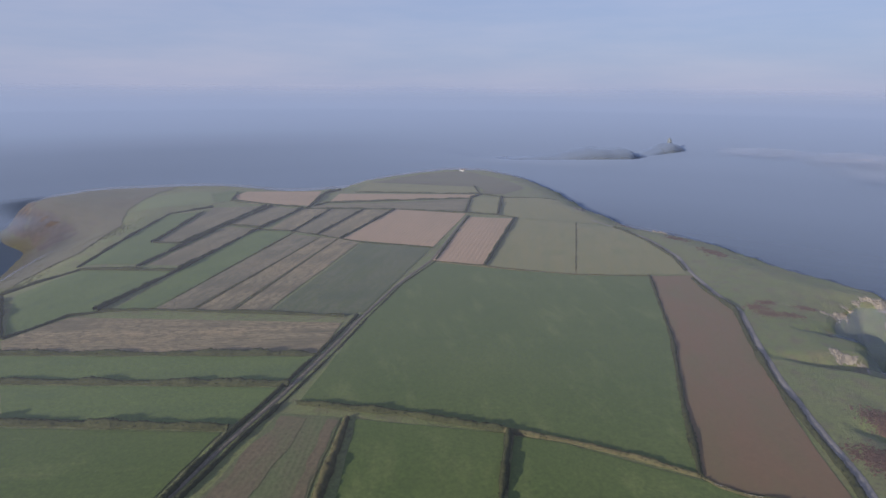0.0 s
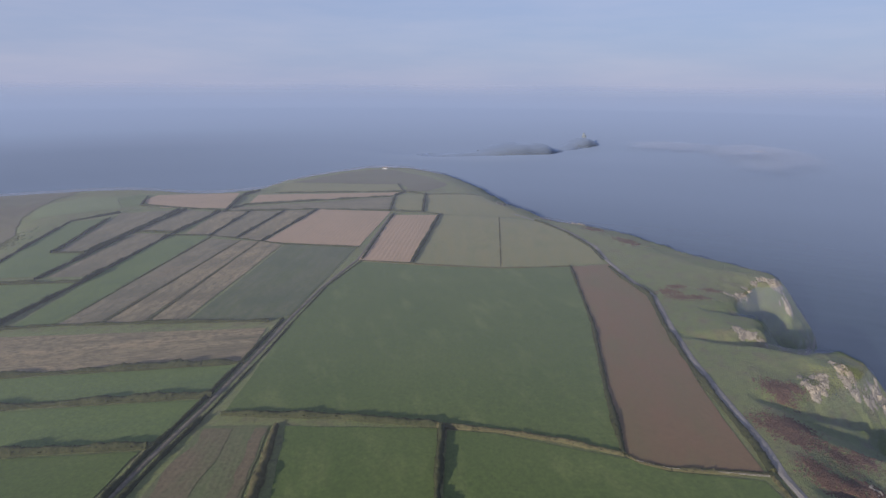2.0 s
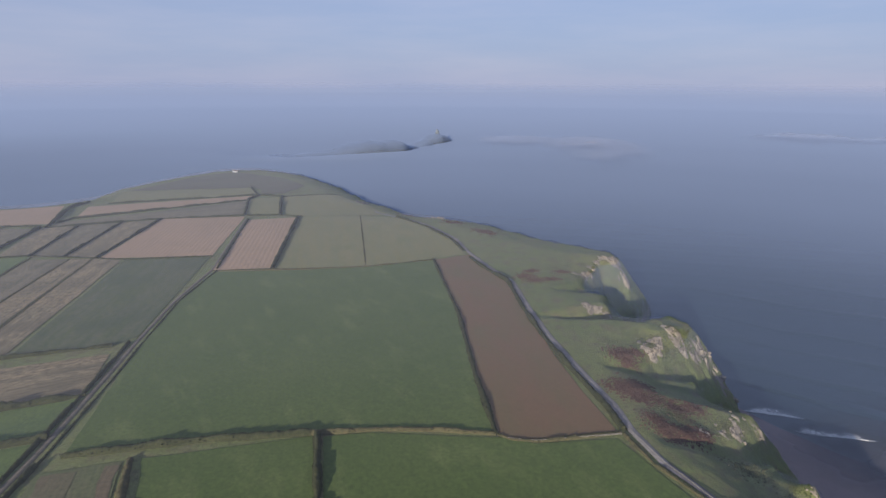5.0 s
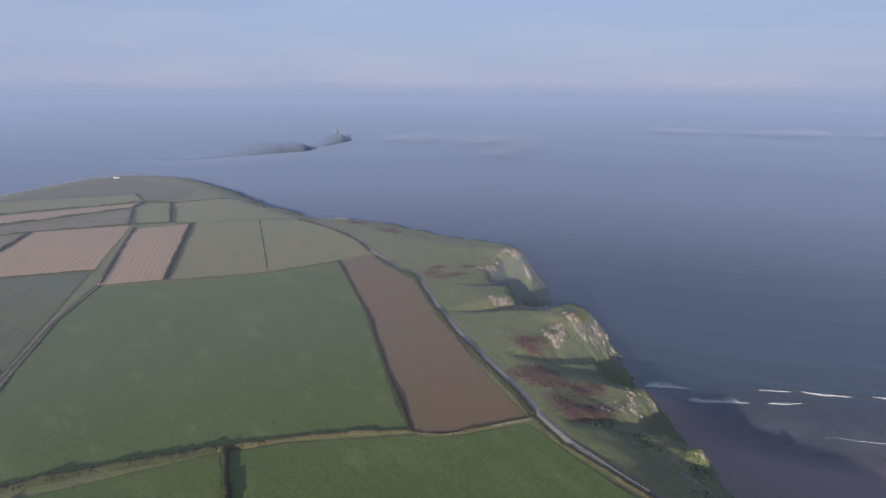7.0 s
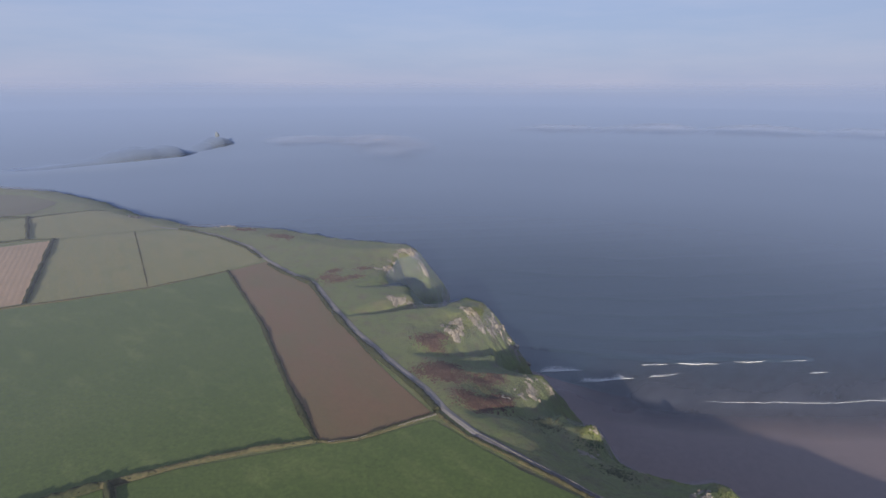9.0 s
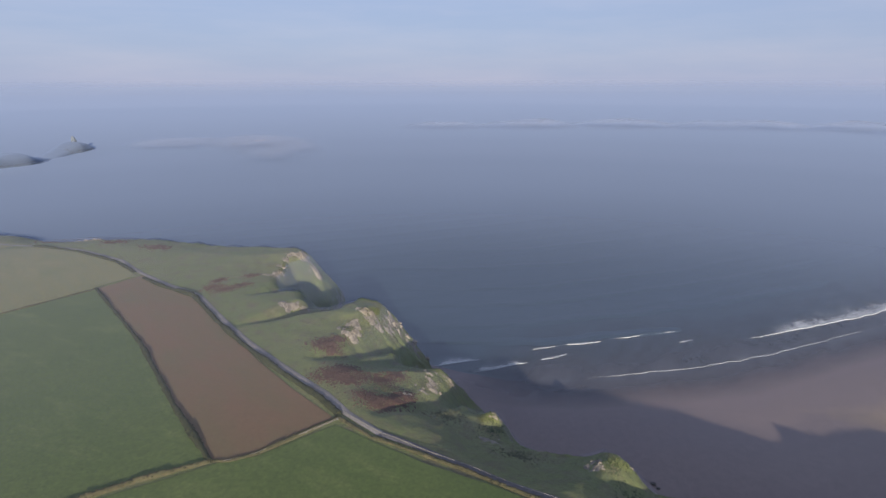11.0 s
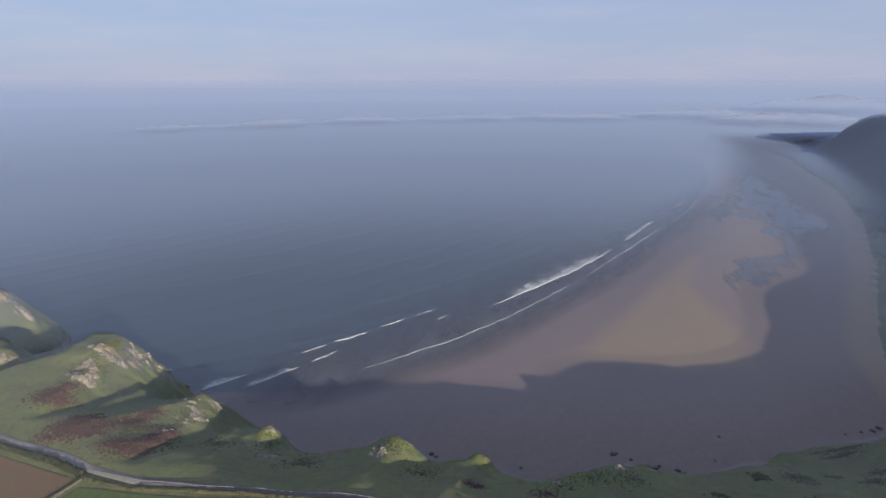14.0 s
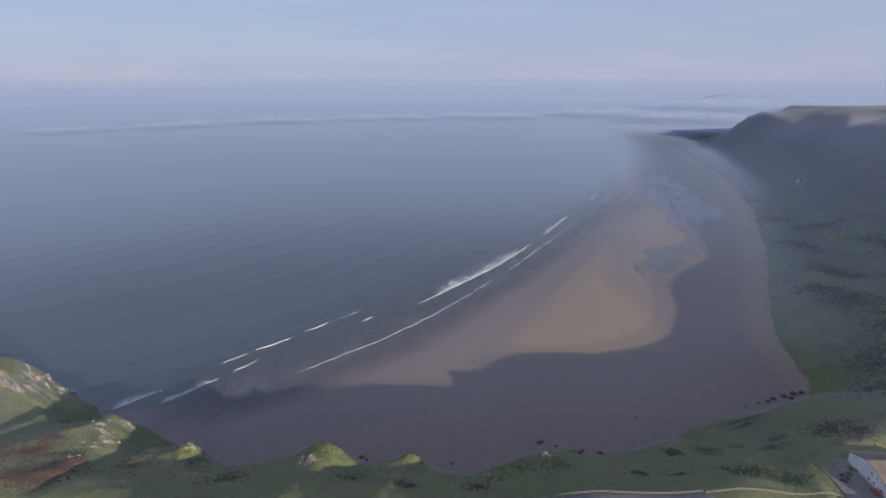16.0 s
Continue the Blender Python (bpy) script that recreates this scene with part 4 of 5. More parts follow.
# ---- rocks ----
def boulder(rnd, r, flat=0.7, cuts=2):
    bm = bmesh.new()
    bmesh.ops.create_icosphere(bm, subdivisions=cuts, radius=r)
    o = Vector((rnd.uniform(-50, 50), rnd.uniform(-50, 50), rnd.uniform(-50, 50)))
    for v in bm.verts:
        n = v.co.normalized()
        step = noise.noise(n * 1.3 + o) * 0.45 + noise.noise(n * 3.1 + o) * 0.22
        # squared off like bedded limestone
        m = max(abs(n.x), abs(n.y), abs(n.z))
        v.co = n * r * (0.75 / m * 0.6 + 0.4 + step)
        v.co.z *= flat
    return bm


def split_block(rnd, r, flat):
    """A sharp-edged block broken from bedded rock: the hull of a few scattered corners."""
    bm = bmesh.new()
    for sx in (-1, 1):
        for sy in (-1, 1):
            for sz in (-1, 1):
                bm.verts.new((sx * r * rnd.uniform(0.55, 1.25), sy * r * rnd.uniform(0.45, 1.0), sz * r * flat * rnd.uniform(0.5, 1.1)))
    for _ in range(4):
        v = Vector((rnd.gauss(0, 1), rnd.gauss(0, 1), rnd.gauss(0, 1))).normalized()
        bm.verts.new((v.x * r * 1.25, v.y * r * 1.1, v.z * r * flat * 1.2))
    res = bmesh.ops.convex_hull(bm, input=bm.verts[:])
    bmesh.ops.delete(bm, geom=[g for g in set(res["geom_interior"] + res["geom_unused"]) if isinstance(g, bmesh.types.BMVert)], context="VERTS")
    return bm


CRAGS = []


def rock_face(spots, spread, size, rnd):
    """Bare bedrock over the slope round the spots: ledges of uneven height, ragged at the rim."""
    xs, ys = np.array([p[0] for p in spots], float), np.array([p[1] for p in spots], float)
    reach, pace = spread * 1.5, 0.45 if spread < 4 else 0.65
    gx, gy = np.meshgrid(np.arange(xs.min() - reach, xs.max() + reach, pace), np.arange(ys.min() - reach, ys.max() + reach, pace))
    jx, jy = fbm(gx + 11, gy, 1.7, 2) - 0.5, fbm(gx, gy + 37, 1.7, 2) - 0.5
    gx, gy = gx + jx * pace, gy + jy * pace
    near = np.min([np.hypot(gx - a, gy - b) for a, b in zip(xs, ys)], axis=0)
    cover = 0.88 - near / (spread * 0.95) + (fbm(gx, gy, 8.0, 4) - 0.5) * 2.8
    ledge = fbm(gx + 60, gy, 3.2, 3) * size[1] * 1.5
    ledge = np.floor(ledge / 0.55) * 0.55 + (fbm(gx, gy + 80, 0.9, 2) - 0.5) * 0.5
    gz = land_height(gx, gy) + np.clip(cover, -1, 0.5) * 0.9 - 0.25 + (ledge - size[1] * 0.55) * np.clip(cover * 2, 0, 1)
    ny, nx = gx.shape
    idx = np.arange(nx * ny).reshape(ny, nx)
    quads = np.stack([idx[:-1, :-1], idx[:-1, 1:], idx[1:, 1:], idx[1:, :-1]], -1).reshape(-1, 4)
    quads = quads[cover.ravel()[quads].max(1) > 0.05]
    used = np.unique(quads)
    back = np.zeros(nx * ny, int)
    back[used] = np.arange(len(used))
    co = np.stack([gx.ravel(), gy.ravel(), gz.ravel()], -1)[used]
    return [tuple(v) for v in co.tolist()], [tuple(q) for q in back[quads].tolist()]


def crag(spots, label, stone=None, size=(1.4, 3.6), spread=5.0, count=16, name="rock_outcrop"):
    """Broken limestone bedded in a slope: blocks of several sizes, sunk into the ground, as one mesh."""
    CRAGS.append(1)
    rnd = random.Random(900 + len(CRAGS))
    me_v, me_f = rock_face(spots, spread, size, rnd)
    size, count = (size[0] * 0.75, size[1] * 0.75), count * 0.11
    places = [(rnd.gauss(sx, spread * 0.5), rnd.gauss(sy, spread * 0.5)) for sx, sy in spots for _ in range(max(1, int(count * 1.9)))]
    levels = land_height(np.array([p[0] for p in places]), np.array([p[1] for p in places]))
    for (x, y), level in zip(places, levels):
        r = rnd.uniform(*size) * (0.45 if rnd.random() < 0.6 else 0.8)
        bm = split_block(rnd, r * 1.15, rnd.uniform(0.5, 1.0))
        m = Matrix.Translation((x, y, float(level) - r * 0.38)) @ Euler((rnd.uniform(-0.4, 0.4), rnd.uniform(-0.4, 0.4), rnd.uniform(0, 6.3))).to_matrix().to_4x4()
        o = len(me_v)
        bm.verts.index_update()
        me_v += [tuple(m @ v.co) for v in bm.verts]
        me_f += [tuple(o + v.index for v in f.verts) for f in bm.faces]
        bm.free()
    return tagged(mesh_object(name, me_v, me_f, stone or ROCK, smooth_shade=False), label, "rock", "limestone outcrops", "stuff")


crag([(262, 360), (266, 356), (271, 358), (276, 361), (286, 371), (297, 381)], "pale limestone crag below the grassy headland", size=(0.9, 2.6), count=16, spread=4)
crag([(306, 383), (316, 386), (319, 380), (319, 372), (318, 365), (312, 378)], "pale limestone cliff edge dropping to the sea", size=(1.2, 3.2), count=12, spread=4.5)
crag([(223, 290), (229, 289), (234, 288)], "small pale limestone outcrop between gullies", size=(0.8, 2.0), count=11, spread=5)
crag([(222, 238), (228, 237), (234, 236), (231, 232), (225, 229), (219, 226)], "curved pale limestone crag in a grassy flank", size=(0.9, 2.4), count=14, spread=4.5)
crag([(248, 241), (245, 236), (242, 234)], "broken limestone ribs in a grassy flank", size=(0.8, 2.0), count=10, spread=5)
crag([(252, 237), (251, 233), (257, 231), (262, 234)], "broken limestone ribs above the shore", size=(0.8, 2.0), count=8, spread=5)
crag([(270, 238), (276, 239), (283, 240), (285, 236), (284, 231), (288, 228), (291, 224)], "large pale limestone cliff above the shore", size=(1.3, 3.2), count=14, spread=6)
crag([(219, 169), (220, 166), (214, 163), (207, 161), (224, 170)], "pale limestone crag on the end of a spur", size=(0.9, 2.6), count=13, spread=5)
crag([(231, 170), (235, 169), (237, 167)], "limestone blocks along a spur's edge", size=(0.9, 2.2), count=9, spread=4)
crag([(189, 161), (193, 163)], "little limestone ledge above bracken", size=(0.5, 1.2), count=9, spread=4)
crag([(208, 119), (209, 117), (206, 118)], "limestone pinnacle on a grassy knoll", size=(0.6, 1.5), count=8, spread=3)
crag([(192, 114), (193, 110)], "scattered limestone in turf", size=(0.4, 1.0), count=10, spread=5)
crag([(203, 91)], "small limestone outcrop in turf", size=(0.4, 1.1), count=9, spread=4)
crag([(195, 67), (197, 64), (200, 66)], "limestone ledges on a grassy knoll", size=(0.5, 1.2), count=9, spread=3)
crag([(209, 57), (209, 53)], "limestone rim on a grassy knoll", size=(0.4, 1.0), count=7, spread=3)
crag([(209, 19), (207, 16)], "limestone tip of a small knoll", size=(0.4, 0.9), count=7, spread=3)
crag([(207, -35), (205, -38)], "limestone tip of a grassy knoll", size=(0.4, 1.1), count=9, spread=3.5)
crag([(198, -10)], "few limestone blocks in turf", size=(0.4, 0.8), count=7, spread=3)
crag([(236, 606), (242, 604)], "pale rocky knoll beside the far lane", size=(1.5, 3.0), count=8, spread=8)
crag([(176, 716), (180, 712)], "dark rocky notch in the far cliff edge", WET_ROCK, size=(2.0, 4.0), count=8, spread=8)


def beach_rock(x, y, r, seed):
    rnd = random.Random(seed)
    bm = boulder(rnd, r, 0.6)
    me = bpy.data.meshes.new("boulder")
    bm.to_mesh(me)
    bm.free()
    me.materials.append(WET_ROCK)
    ob = new("boulder", me)
    ob.matrix_basis = pose(x, y, float(beach_height(np.array([x]), np.array([y]))[0]) + r * 0.12, 0, 0, rnd.uniform(0, 360))
    return tagged(ob, "dark weed-covered boulder lying on the sand", "rock", "boulders on the beach")


for k, (bx, by, br) in enumerate([(265, -57, 2.6), (267, -60, 2.2), (263, -62, 2.0), (268, -64, 1.5), (266, -54, 1.4), (276, -43, 1.6), (277, -45, 1.0), (273, -52, 1.0), (268, -75, 1.5), (266, -78, 1.2),
                                  (270, -66, 1.2), (262, -70, 1.0), (303, -104, 0.9), (280, -96, 0.8), (324, -193, 1.6), (328, -198, 1.8), (331, -206, 2.2), (334, -214, 2.4), (329, -210, 1.8),
                                  (336, -220, 2.0), (322, -186, 1.0), (260, 55, 1.5), (258, 52, 1.0), (256, 6, 1.0), (318, -176, 0.9)]):
    beach_rock(bx, by, br, 40 + k)


# ---- bracken and gorse ----
def clumps(name, areas, mat, label, category, size, per_m2, seed, flat=0.6):
    """Low scrub: many small spiky clumps over a few round areas, uneven at the rim."""
    rnd = random.Random(seed)
    verts, faces = [], []
    xs, ys = [], []
    for cx, cy, rx, ry in areas:
        for _ in range(int(per_m2 * 3.14 * rx * ry)):
            a, q = rnd.uniform(0, 6.283), min(1.5, abs(rnd.gauss(0, 0.62)) ** 0.8)
            q *= 0.7 + 0.5 * float(hash_noise(np.array(a * 1.7 + cx), np.array(cy)))
            xs.append(cx + rx * q * math.cos(a))
            ys.append(cy + ry * q * math.sin(a))
    zs = land_height(np.array(xs), np.array(ys))
    for x, y, z in zip(xs, ys, zs):
        r = rnd.uniform(*size)
        o, n = len(verts), 6
        t = rnd.uniform(0, 6.3)
        for k in range(n):
            rr = r * rnd.uniform(0.7, 1.3)
            verts.append((x + rr * math.cos(t + k * 1.047), y + rr * math.sin(t + k * 1.047), float(z) - 0.15))
        for k in range(n):
            rr = r * rnd.uniform(0.4, 0.75)
            verts.append((x + rr * math.cos(t + 0.5 + k * 1.047), y + rr * math.sin(t + 0.5 + k * 1.047), float(z) + r * flat * rnd.uniform(0.6, 1.1)))
        verts.append((x + rnd.uniform(-0.2, 0.2), y, float(z) + r * flat * rnd.uniform(1.0, 1.4)))
        for k in range(n):
            k2 = (k + 1) % n
            faces += [(o + k, o + k2, o + n + k), (o + k2, o + n + k2, o + n + k), (o + n + k, o + n + k2, o + 2 * n)]
    return tagged(mesh_object(name, verts, faces, mat, smooth_shade=False), label, category, "scrub on the cliff slopes", "stuff")


clumps("bracken", [(197, 225, 9, 7), (206, 225, 9, 5), (197, 218, 6, 5)], BRACKEN, "rust-red autumn bracken below a crag", "bracken", (0.3, 0.7), 2.8, 1, 0.45)
clumps("bracken", [(173, 193, 10, 9), (184, 194, 10, 7), (177, 184, 9, 7), (192, 178, 9, 7), (205, 178, 8, 5)], BRACKEN, "rust-red autumn bracken across a spur", "bracken", (0.3, 0.7), 2.8, 2, 0.45)
clumps("bracken", [(170, 165, 8, 8), (170, 157, 7, 6), (180, 158, 9, 6), (190, 160, 9, 5)], BRACKEN, "rust-red autumn bracken on a shaded slope", "bracken", (0.3, 0.7), 2.8, 3, 0.45)
clumps("bracken", [(184, 22, 4, 6), (189, -6, 5, 6)], BRACKEN, "reddish bracken among turf", "bracken", (0.25, 0.55), 2.0, 4, 0.45)
clumps("bracken", [(214, 358, 9, 8), (216, 347, 9, 6), (230, 346, 11, 5), (226, 368, 9, 5), (250, 362, 9, 4)], BRACKEN, "rust-red bracken on the headland's slope", "bracken", (0.3, 0.7), 1.8, 5, 0.45)
clumps("bracken", [(250, 500, 12, 20), (240, 560, 14, 16), (215, 640, 8, 16)], BRACKEN, "brown bracken along the far cliff edge", "bracken", (0.6, 1.2), 0.35, 6, 0.4)
clumps("gorse", [(211, -90, 3.2, 3.2)], BUSH, "bright green gorse bush on a knoll", "bush", (0.3, 0.7), 4.0, 7, 1.0)
clumps("gorse", [(188, -112, 6, 12), (184, -124, 4, 8)], BUSH, "sunlit gorse thicket beside the fence", "bush", (0.3, 0.7), 2.0, 8, 0.7)
clumps("gorse", [(193, -70, 4, 4), (190, -84, 3, 5)], BUSH, "patch of gorse in turf", "bush", (0.25, 0.6), 1.6, 9, 0.7)
clumps("gorse", [(202, -25, 6, 10), (196, -12, 5, 6), (200, 60, 8, 8), (190, 45, 8, 10), (200, 116, 8, 8), (200, -40, 8, 9)], BUSH, "low gorse and tussocks over the knolls", "bush", (0.2, 0.5), 0.8, 10, 0.5)
clumps("gorse", [(230, 232, 14, 9), (212, 166, 12, 8), (250, 236, 12, 8), (186, 170, 10, 10), (196, 138, 12, 10), (190, 96, 10, 10)], SCRUB, "tussocks and low scrub on the cliff slopes", "bush", (0.25, 0.7), 0.6, 15, 0.5)
clumps("gorse", [(-370, 470, 26, 40), (-350, 560, 20, 50), (-400, 560, 24, 30), (-335, 420, 10, 24)], SCRUB, "dark gorse scrub on the southern slope", "bush", (0.7, 1.6), 0.30, 11, 0.3)
clumps("gorse", [(330, -260, 26, 16), (300, -215, 18, 22), (360, -290, 30, 18), (420, -300, 40, 16), (520, -350, 50, 16), (290, -250, 22, 22)], SCRUB, "dark thorn scrub on the shaded slope", "bush", (0.4, 1.1), 0.45, 13, 0.45)
clumps("gorse", [(600, -430, 60, 16), (700, -440, 20, 30), (640, -380, 50, 14), (480, -310, 40, 12), (780, -430, 60, 14), (900, -470, 60, 12)], SCRUB, "dark thorn thickets between the shelf paddocks", "bush", (0.9, 2.2), 0.10, 16, 0.5)
clumps("bracken", [(221, -160, 9, 9), (214, -168, 8, 6)], BRACKEN, "brown bracken on the slope above the beach", "bracken", (0.25, 0.6), 1.5, 17, 0.4)
clumps("gorse", [(218, -108, 8, 8), (227, -124, 5, 5), (226, -141, 5, 6), (216, -134, 4, 7), (285, -160, 12, 20), (262, -146, 12, 8)], SCRUB, "dark scrub in hollows of the grassy slope", "bush", (0.25, 0.6), 1.3, 18, 0.4)


# ---- surf ----
def along(line, step):
    pts = dense(line, step)
    out = []
    for i, p in enumerate(pts):
        a, b = pts[max(i - 2, 0)], pts[min(i + 2, len(pts) - 1)]
        t = (b - a).normalized()
        out.append((p, Vector((-t.y, t.x))))
    return out


WAVES = []


def set_layer(ob, name, values):
    layer = ob.data.attributes.new(name, "FLOAT", "POINT")
    layer.data.foreach_set("value", values)


def breaker(line, crest=1.3, height=0.7, lace=0.0, label="small white breaking wave", group="breaking waves"):
    """A rolling crest of foam, thinning at both ends, with torn lace left on the water behind it."""
    WAVES.append(1)
    rnd = random.Random(300 + len(WAVES))
    pts = along(line, 1.5 if crest < 2.5 else 2.5)
    n = len(pts)
    top = thing("breaking_wave", pose(0, 0, 0), label, "wave", group)
    verts, faces, froth = [], [], []
    prof = [(-0.5, -0.1, 0.2), (-0.3, 0.7, 1.0), (-0.05, 1.0, 1.0), (0.25, 0.6, 0.85), (0.6, 0.15, 0.5), (1.0, 0.02, 0.1)]
    for i, (p, side) in enumerate(pts):
        u = i / (n - 1)
        end = min(1.0, 7 * u, 7 * (1 - u))
        w = 0.15 * crest * (0.35 + 0.65 * end) * (0.6 + 0.8 * float(fbm(np.array(i * 1.5), np.array(7.0 * len(WAVES)), 12.0, 3)))
        wob = (float(fbm(np.array(i * 1.5), np.array(3.0 * len(WAVES)), 14.0, 3)) - 0.5) * 5.0
        for s, h, f in prof:
            q = p + side * (s * w + wob)
            verts.append((q.x, q.y, 0.04 + 0.55 * height * h * (0.3 + 0.7 * end) * rnd.uniform(0.8, 1.2)))
            froth.append(min(1.0, f * (0.25 + 0.75 * end) * rnd.uniform(0.8, 1.15)))
        if i:
            o = 6 * i
            faces += [(o - 6 + k, o + k, o + 1 + k, o - 5 + k) for k in range(5)]
    ob = mesh_object("crest", verts, faces, CREST, top)
    set_layer(ob, "froth", froth)
    if lace:
        verts, faces, froth = [], [], []
        m = 9
        for i, (p, side) in enumerate(pts):
            u = i / (n - 1)
            reach = 1.45 * lace * (0.25 + 0.75 * math.sin(math.pi * min(1, max(0, u))) ** 0.7) * (0.55 + 0.9 * float(fbm(np.array(i * 1.5), np.array(11.0 * len(WAVES)), 9.0, 3)))
            for k in range(m):
                s = k / (m - 1)
                q = p + side * (s * reach)
                verts.append((q.x, q.y, 0.16))
                froth.append((0.74 if height > 0.4 else 0.5) * (1 - s ** 0.9) * min(1, 5 * u, 5 * (1 - u)))
            if i:
                o = m * i
                faces += [(o - m + k, o + k, o + 1 + k, o - m + 1 + k) for k in range(m - 1)]
        ob = mesh_object("foam_trail", verts, faces, LACE, top)
        set_layer(ob, "froth", froth)
    return top


breaker([(297, 224), (310, 212), (326, 199)], 1.6, 0.8, 14)
breaker([(306, 196), (322, 182), (345, 168)], 1.1, 0.5, 12)
breaker([(350, 164), (372, 150)], 0.9, 0.5, 3)
breaker([(362, 176), (374, 168), (380, 162)], 0.9, 0.6, 3)
breaker([(384, 160), (395, 148), (408, 136)], 1.3, 0.8, 5)
breaker([(416, 133), (440, 112), (464, 92)], 1.8, 0.9, 12, "long white breaking wave with torn foam behind")
breaker([(440, 88), (452, 79)], 0.9, 0.5, 3)
breaker([(473, 47), (500, 30), (530, 8), (562, -14), (600, -38), (650, -66), (693, -88)], 2.2, 1.0, 30, "long white breaking wave with torn foam behind")
breaker([(715, -98), (770, -124), (843, -157)], 2.2, 1.0, 14)
breaker([(935, -205), (985, -225), (1022, -241)], 2.2, 0.9, 8)
breaker([(340, 128), (372, 99), (409, 62), (440, 40), (468, 20), (510, -6), (560, -36)], 0.9, 0.35, 9, "thin white line of surf along the shore", "shore surf")
breaker([(562, -38), (610, -62), (652, -84), (710, -114), (770, -144), (812, -164)], 1.2, 0.35, 7, "thin white line of surf along the shore", "shore surf")
breaker([(820, -172), (900, -212), (1000, -252), (1130, -296)], 1.4, 0.35, 6, "thin white line of surf along the shore", "shore surf")
breaker([(395, 46), (440, 12), (500, -28), (570, -66)], 0.45, 0.08, 0, "faint edge of spent surf on the sand", "shore surf")
breaker([(575, -68), (640, -104), (700, -136)], 0.6, 0.08, 0, "faint edge of spent surf on the sand", "shore surf")
breaker([(1540, -345), (1600, -352), (1680, -372)], 8.0, 1.2, 26, "distant patch of white surf", "shore surf")
breaker([(1330, -325), (1380, -330), (1420, -345)], 3.0, 0.8, 10, "distant patch of white surf", "shore surf")
breaker([(-110, 1472), (-70, 1462), (-26, 1454)], 4.0, 0.8, 8, "white surf on rocks off the headland", "surf round the headland")
breaker([(5, 1482), (40, 1505), (75, 1528)], 4.0, 0.8, 8, "white surf on rocks off the headland", "surf round the headland")
breaker([(-105, 1262), (-60, 1300), (-30, 1318)], 3.0, 0.8, 6, "white surf along the foot of the headland", "surf round the headland")
breaker([(-520, 1900), (-450, 1880), (-380, 1905)], 3.0, 0.6, 5, "faint white streak on open water", "surf round the headland")


def swell(line, wide, high, label="long low swell rolling towards the beach"):
    """A smooth low ridge of water, steeper on its landward side, fading at both ends."""
    pts = along(line, 6.0)
    prof = [(-0.35, 0.0), (-0.22, 0.35), (-0.10, 0.85), (0.0, 1.0), (0.14, 0.8), (0.32, 0.42), (0.55, 0.14), (0.8, 0.0)]
    verts, faces = [], []
    for i, (p, side) in enumerate(pts):
        u = i / (len(pts) - 1)
        g = min(1.0, 5 * u, 5 * (1 - u)) * (0.5 + float(fbm(np.array(p.x), np.array(p.y), 60.0, 3)))
        sway = (float(fbm(np.array(p.x + 40), np.array(p.y), 45.0, 3)) - 0.5) * 12
        for a, h in prof:
            q = p + side * (a * wide + sway)
            verts.append((q.x, q.y, 0.05 + high * h * g))
        if i:
            o = 8 * i
            faces += [(o - 8 + k, o + k, o + 1 + k, o - 7 + k) for k in range(7)]
    return tagged(mesh_object("swell", verts, faces, SEA), label, "swell", "lines of swell", "stuff")


swell([(329, 291), (382, 225), (442, 166), (505, 110), (603, 40), (680, 0)], 16, 1.0)
swell([(350, 210), (400, 150), (470, 92)], 13, 0.8)
swell([(360, 330), (410, 262), (470, 200), (560, 130), (680, 50), (800, -10)], 18, 0.9)
swell([(395, 369), (431, 299), (499, 229), (600, 150), (740, 60)], 18, 0.8)
swell([(430, 420), (480, 345), (560, 260), (680, 170)], 20, 0.8)
swell([(520, 400), (600, 310), (720, 220)], 22, 0.7)
swell([(320, 255), (356, 206), (380, 180)], 12, 0.7)


def shallows():
    """A strip of silty water along the bay's edge, from the sand out to deeper water."""
    pts = along([tuple(p) for p in WATERLINE[1:12]], 8.0)
    offs = [(-34, 0.0), (-20, 0.35), (-8, 0.75), (4, 1.0), (20, 0.8), (40, 0.5), (65, 0.28), (95, 0.1), (130, 0.0)]
    verts, faces, depth = [], [], []
    n = len(offs)
    for i, (p, side) in enumerate(pts):
        g = 0.75 + 0.5 * float(fbm(np.array(p.x), np.array(p.y), 70.0, 3))
        for s, f in offs:
            q = p + side * s * g
            verts.append((q.x, q.y, 0.09))
            depth.append(f * min(1.0, i / 6) * float(1 - 0.8 * smooth(p.x, 700, 1150)))
        if i:
            o = n * i
            faces += [(o - n + k, o + k, o + 1 + k, o - n + 1 + k) for k in range(n - 1)]
    v = np.array(verts)
    v[:, 2] = np.maximum(beach_height(v[:, 0], v[:, 1]), 0.0) + 0.09
    ob = mesh_object("shallow_water", v.tolist(), faces, SHALLOWS)
    set_layer(ob, "froth", depth)
    return tagged(ob, "silty grey shallows running out over the sand", "water", kind="structure")


shallows()


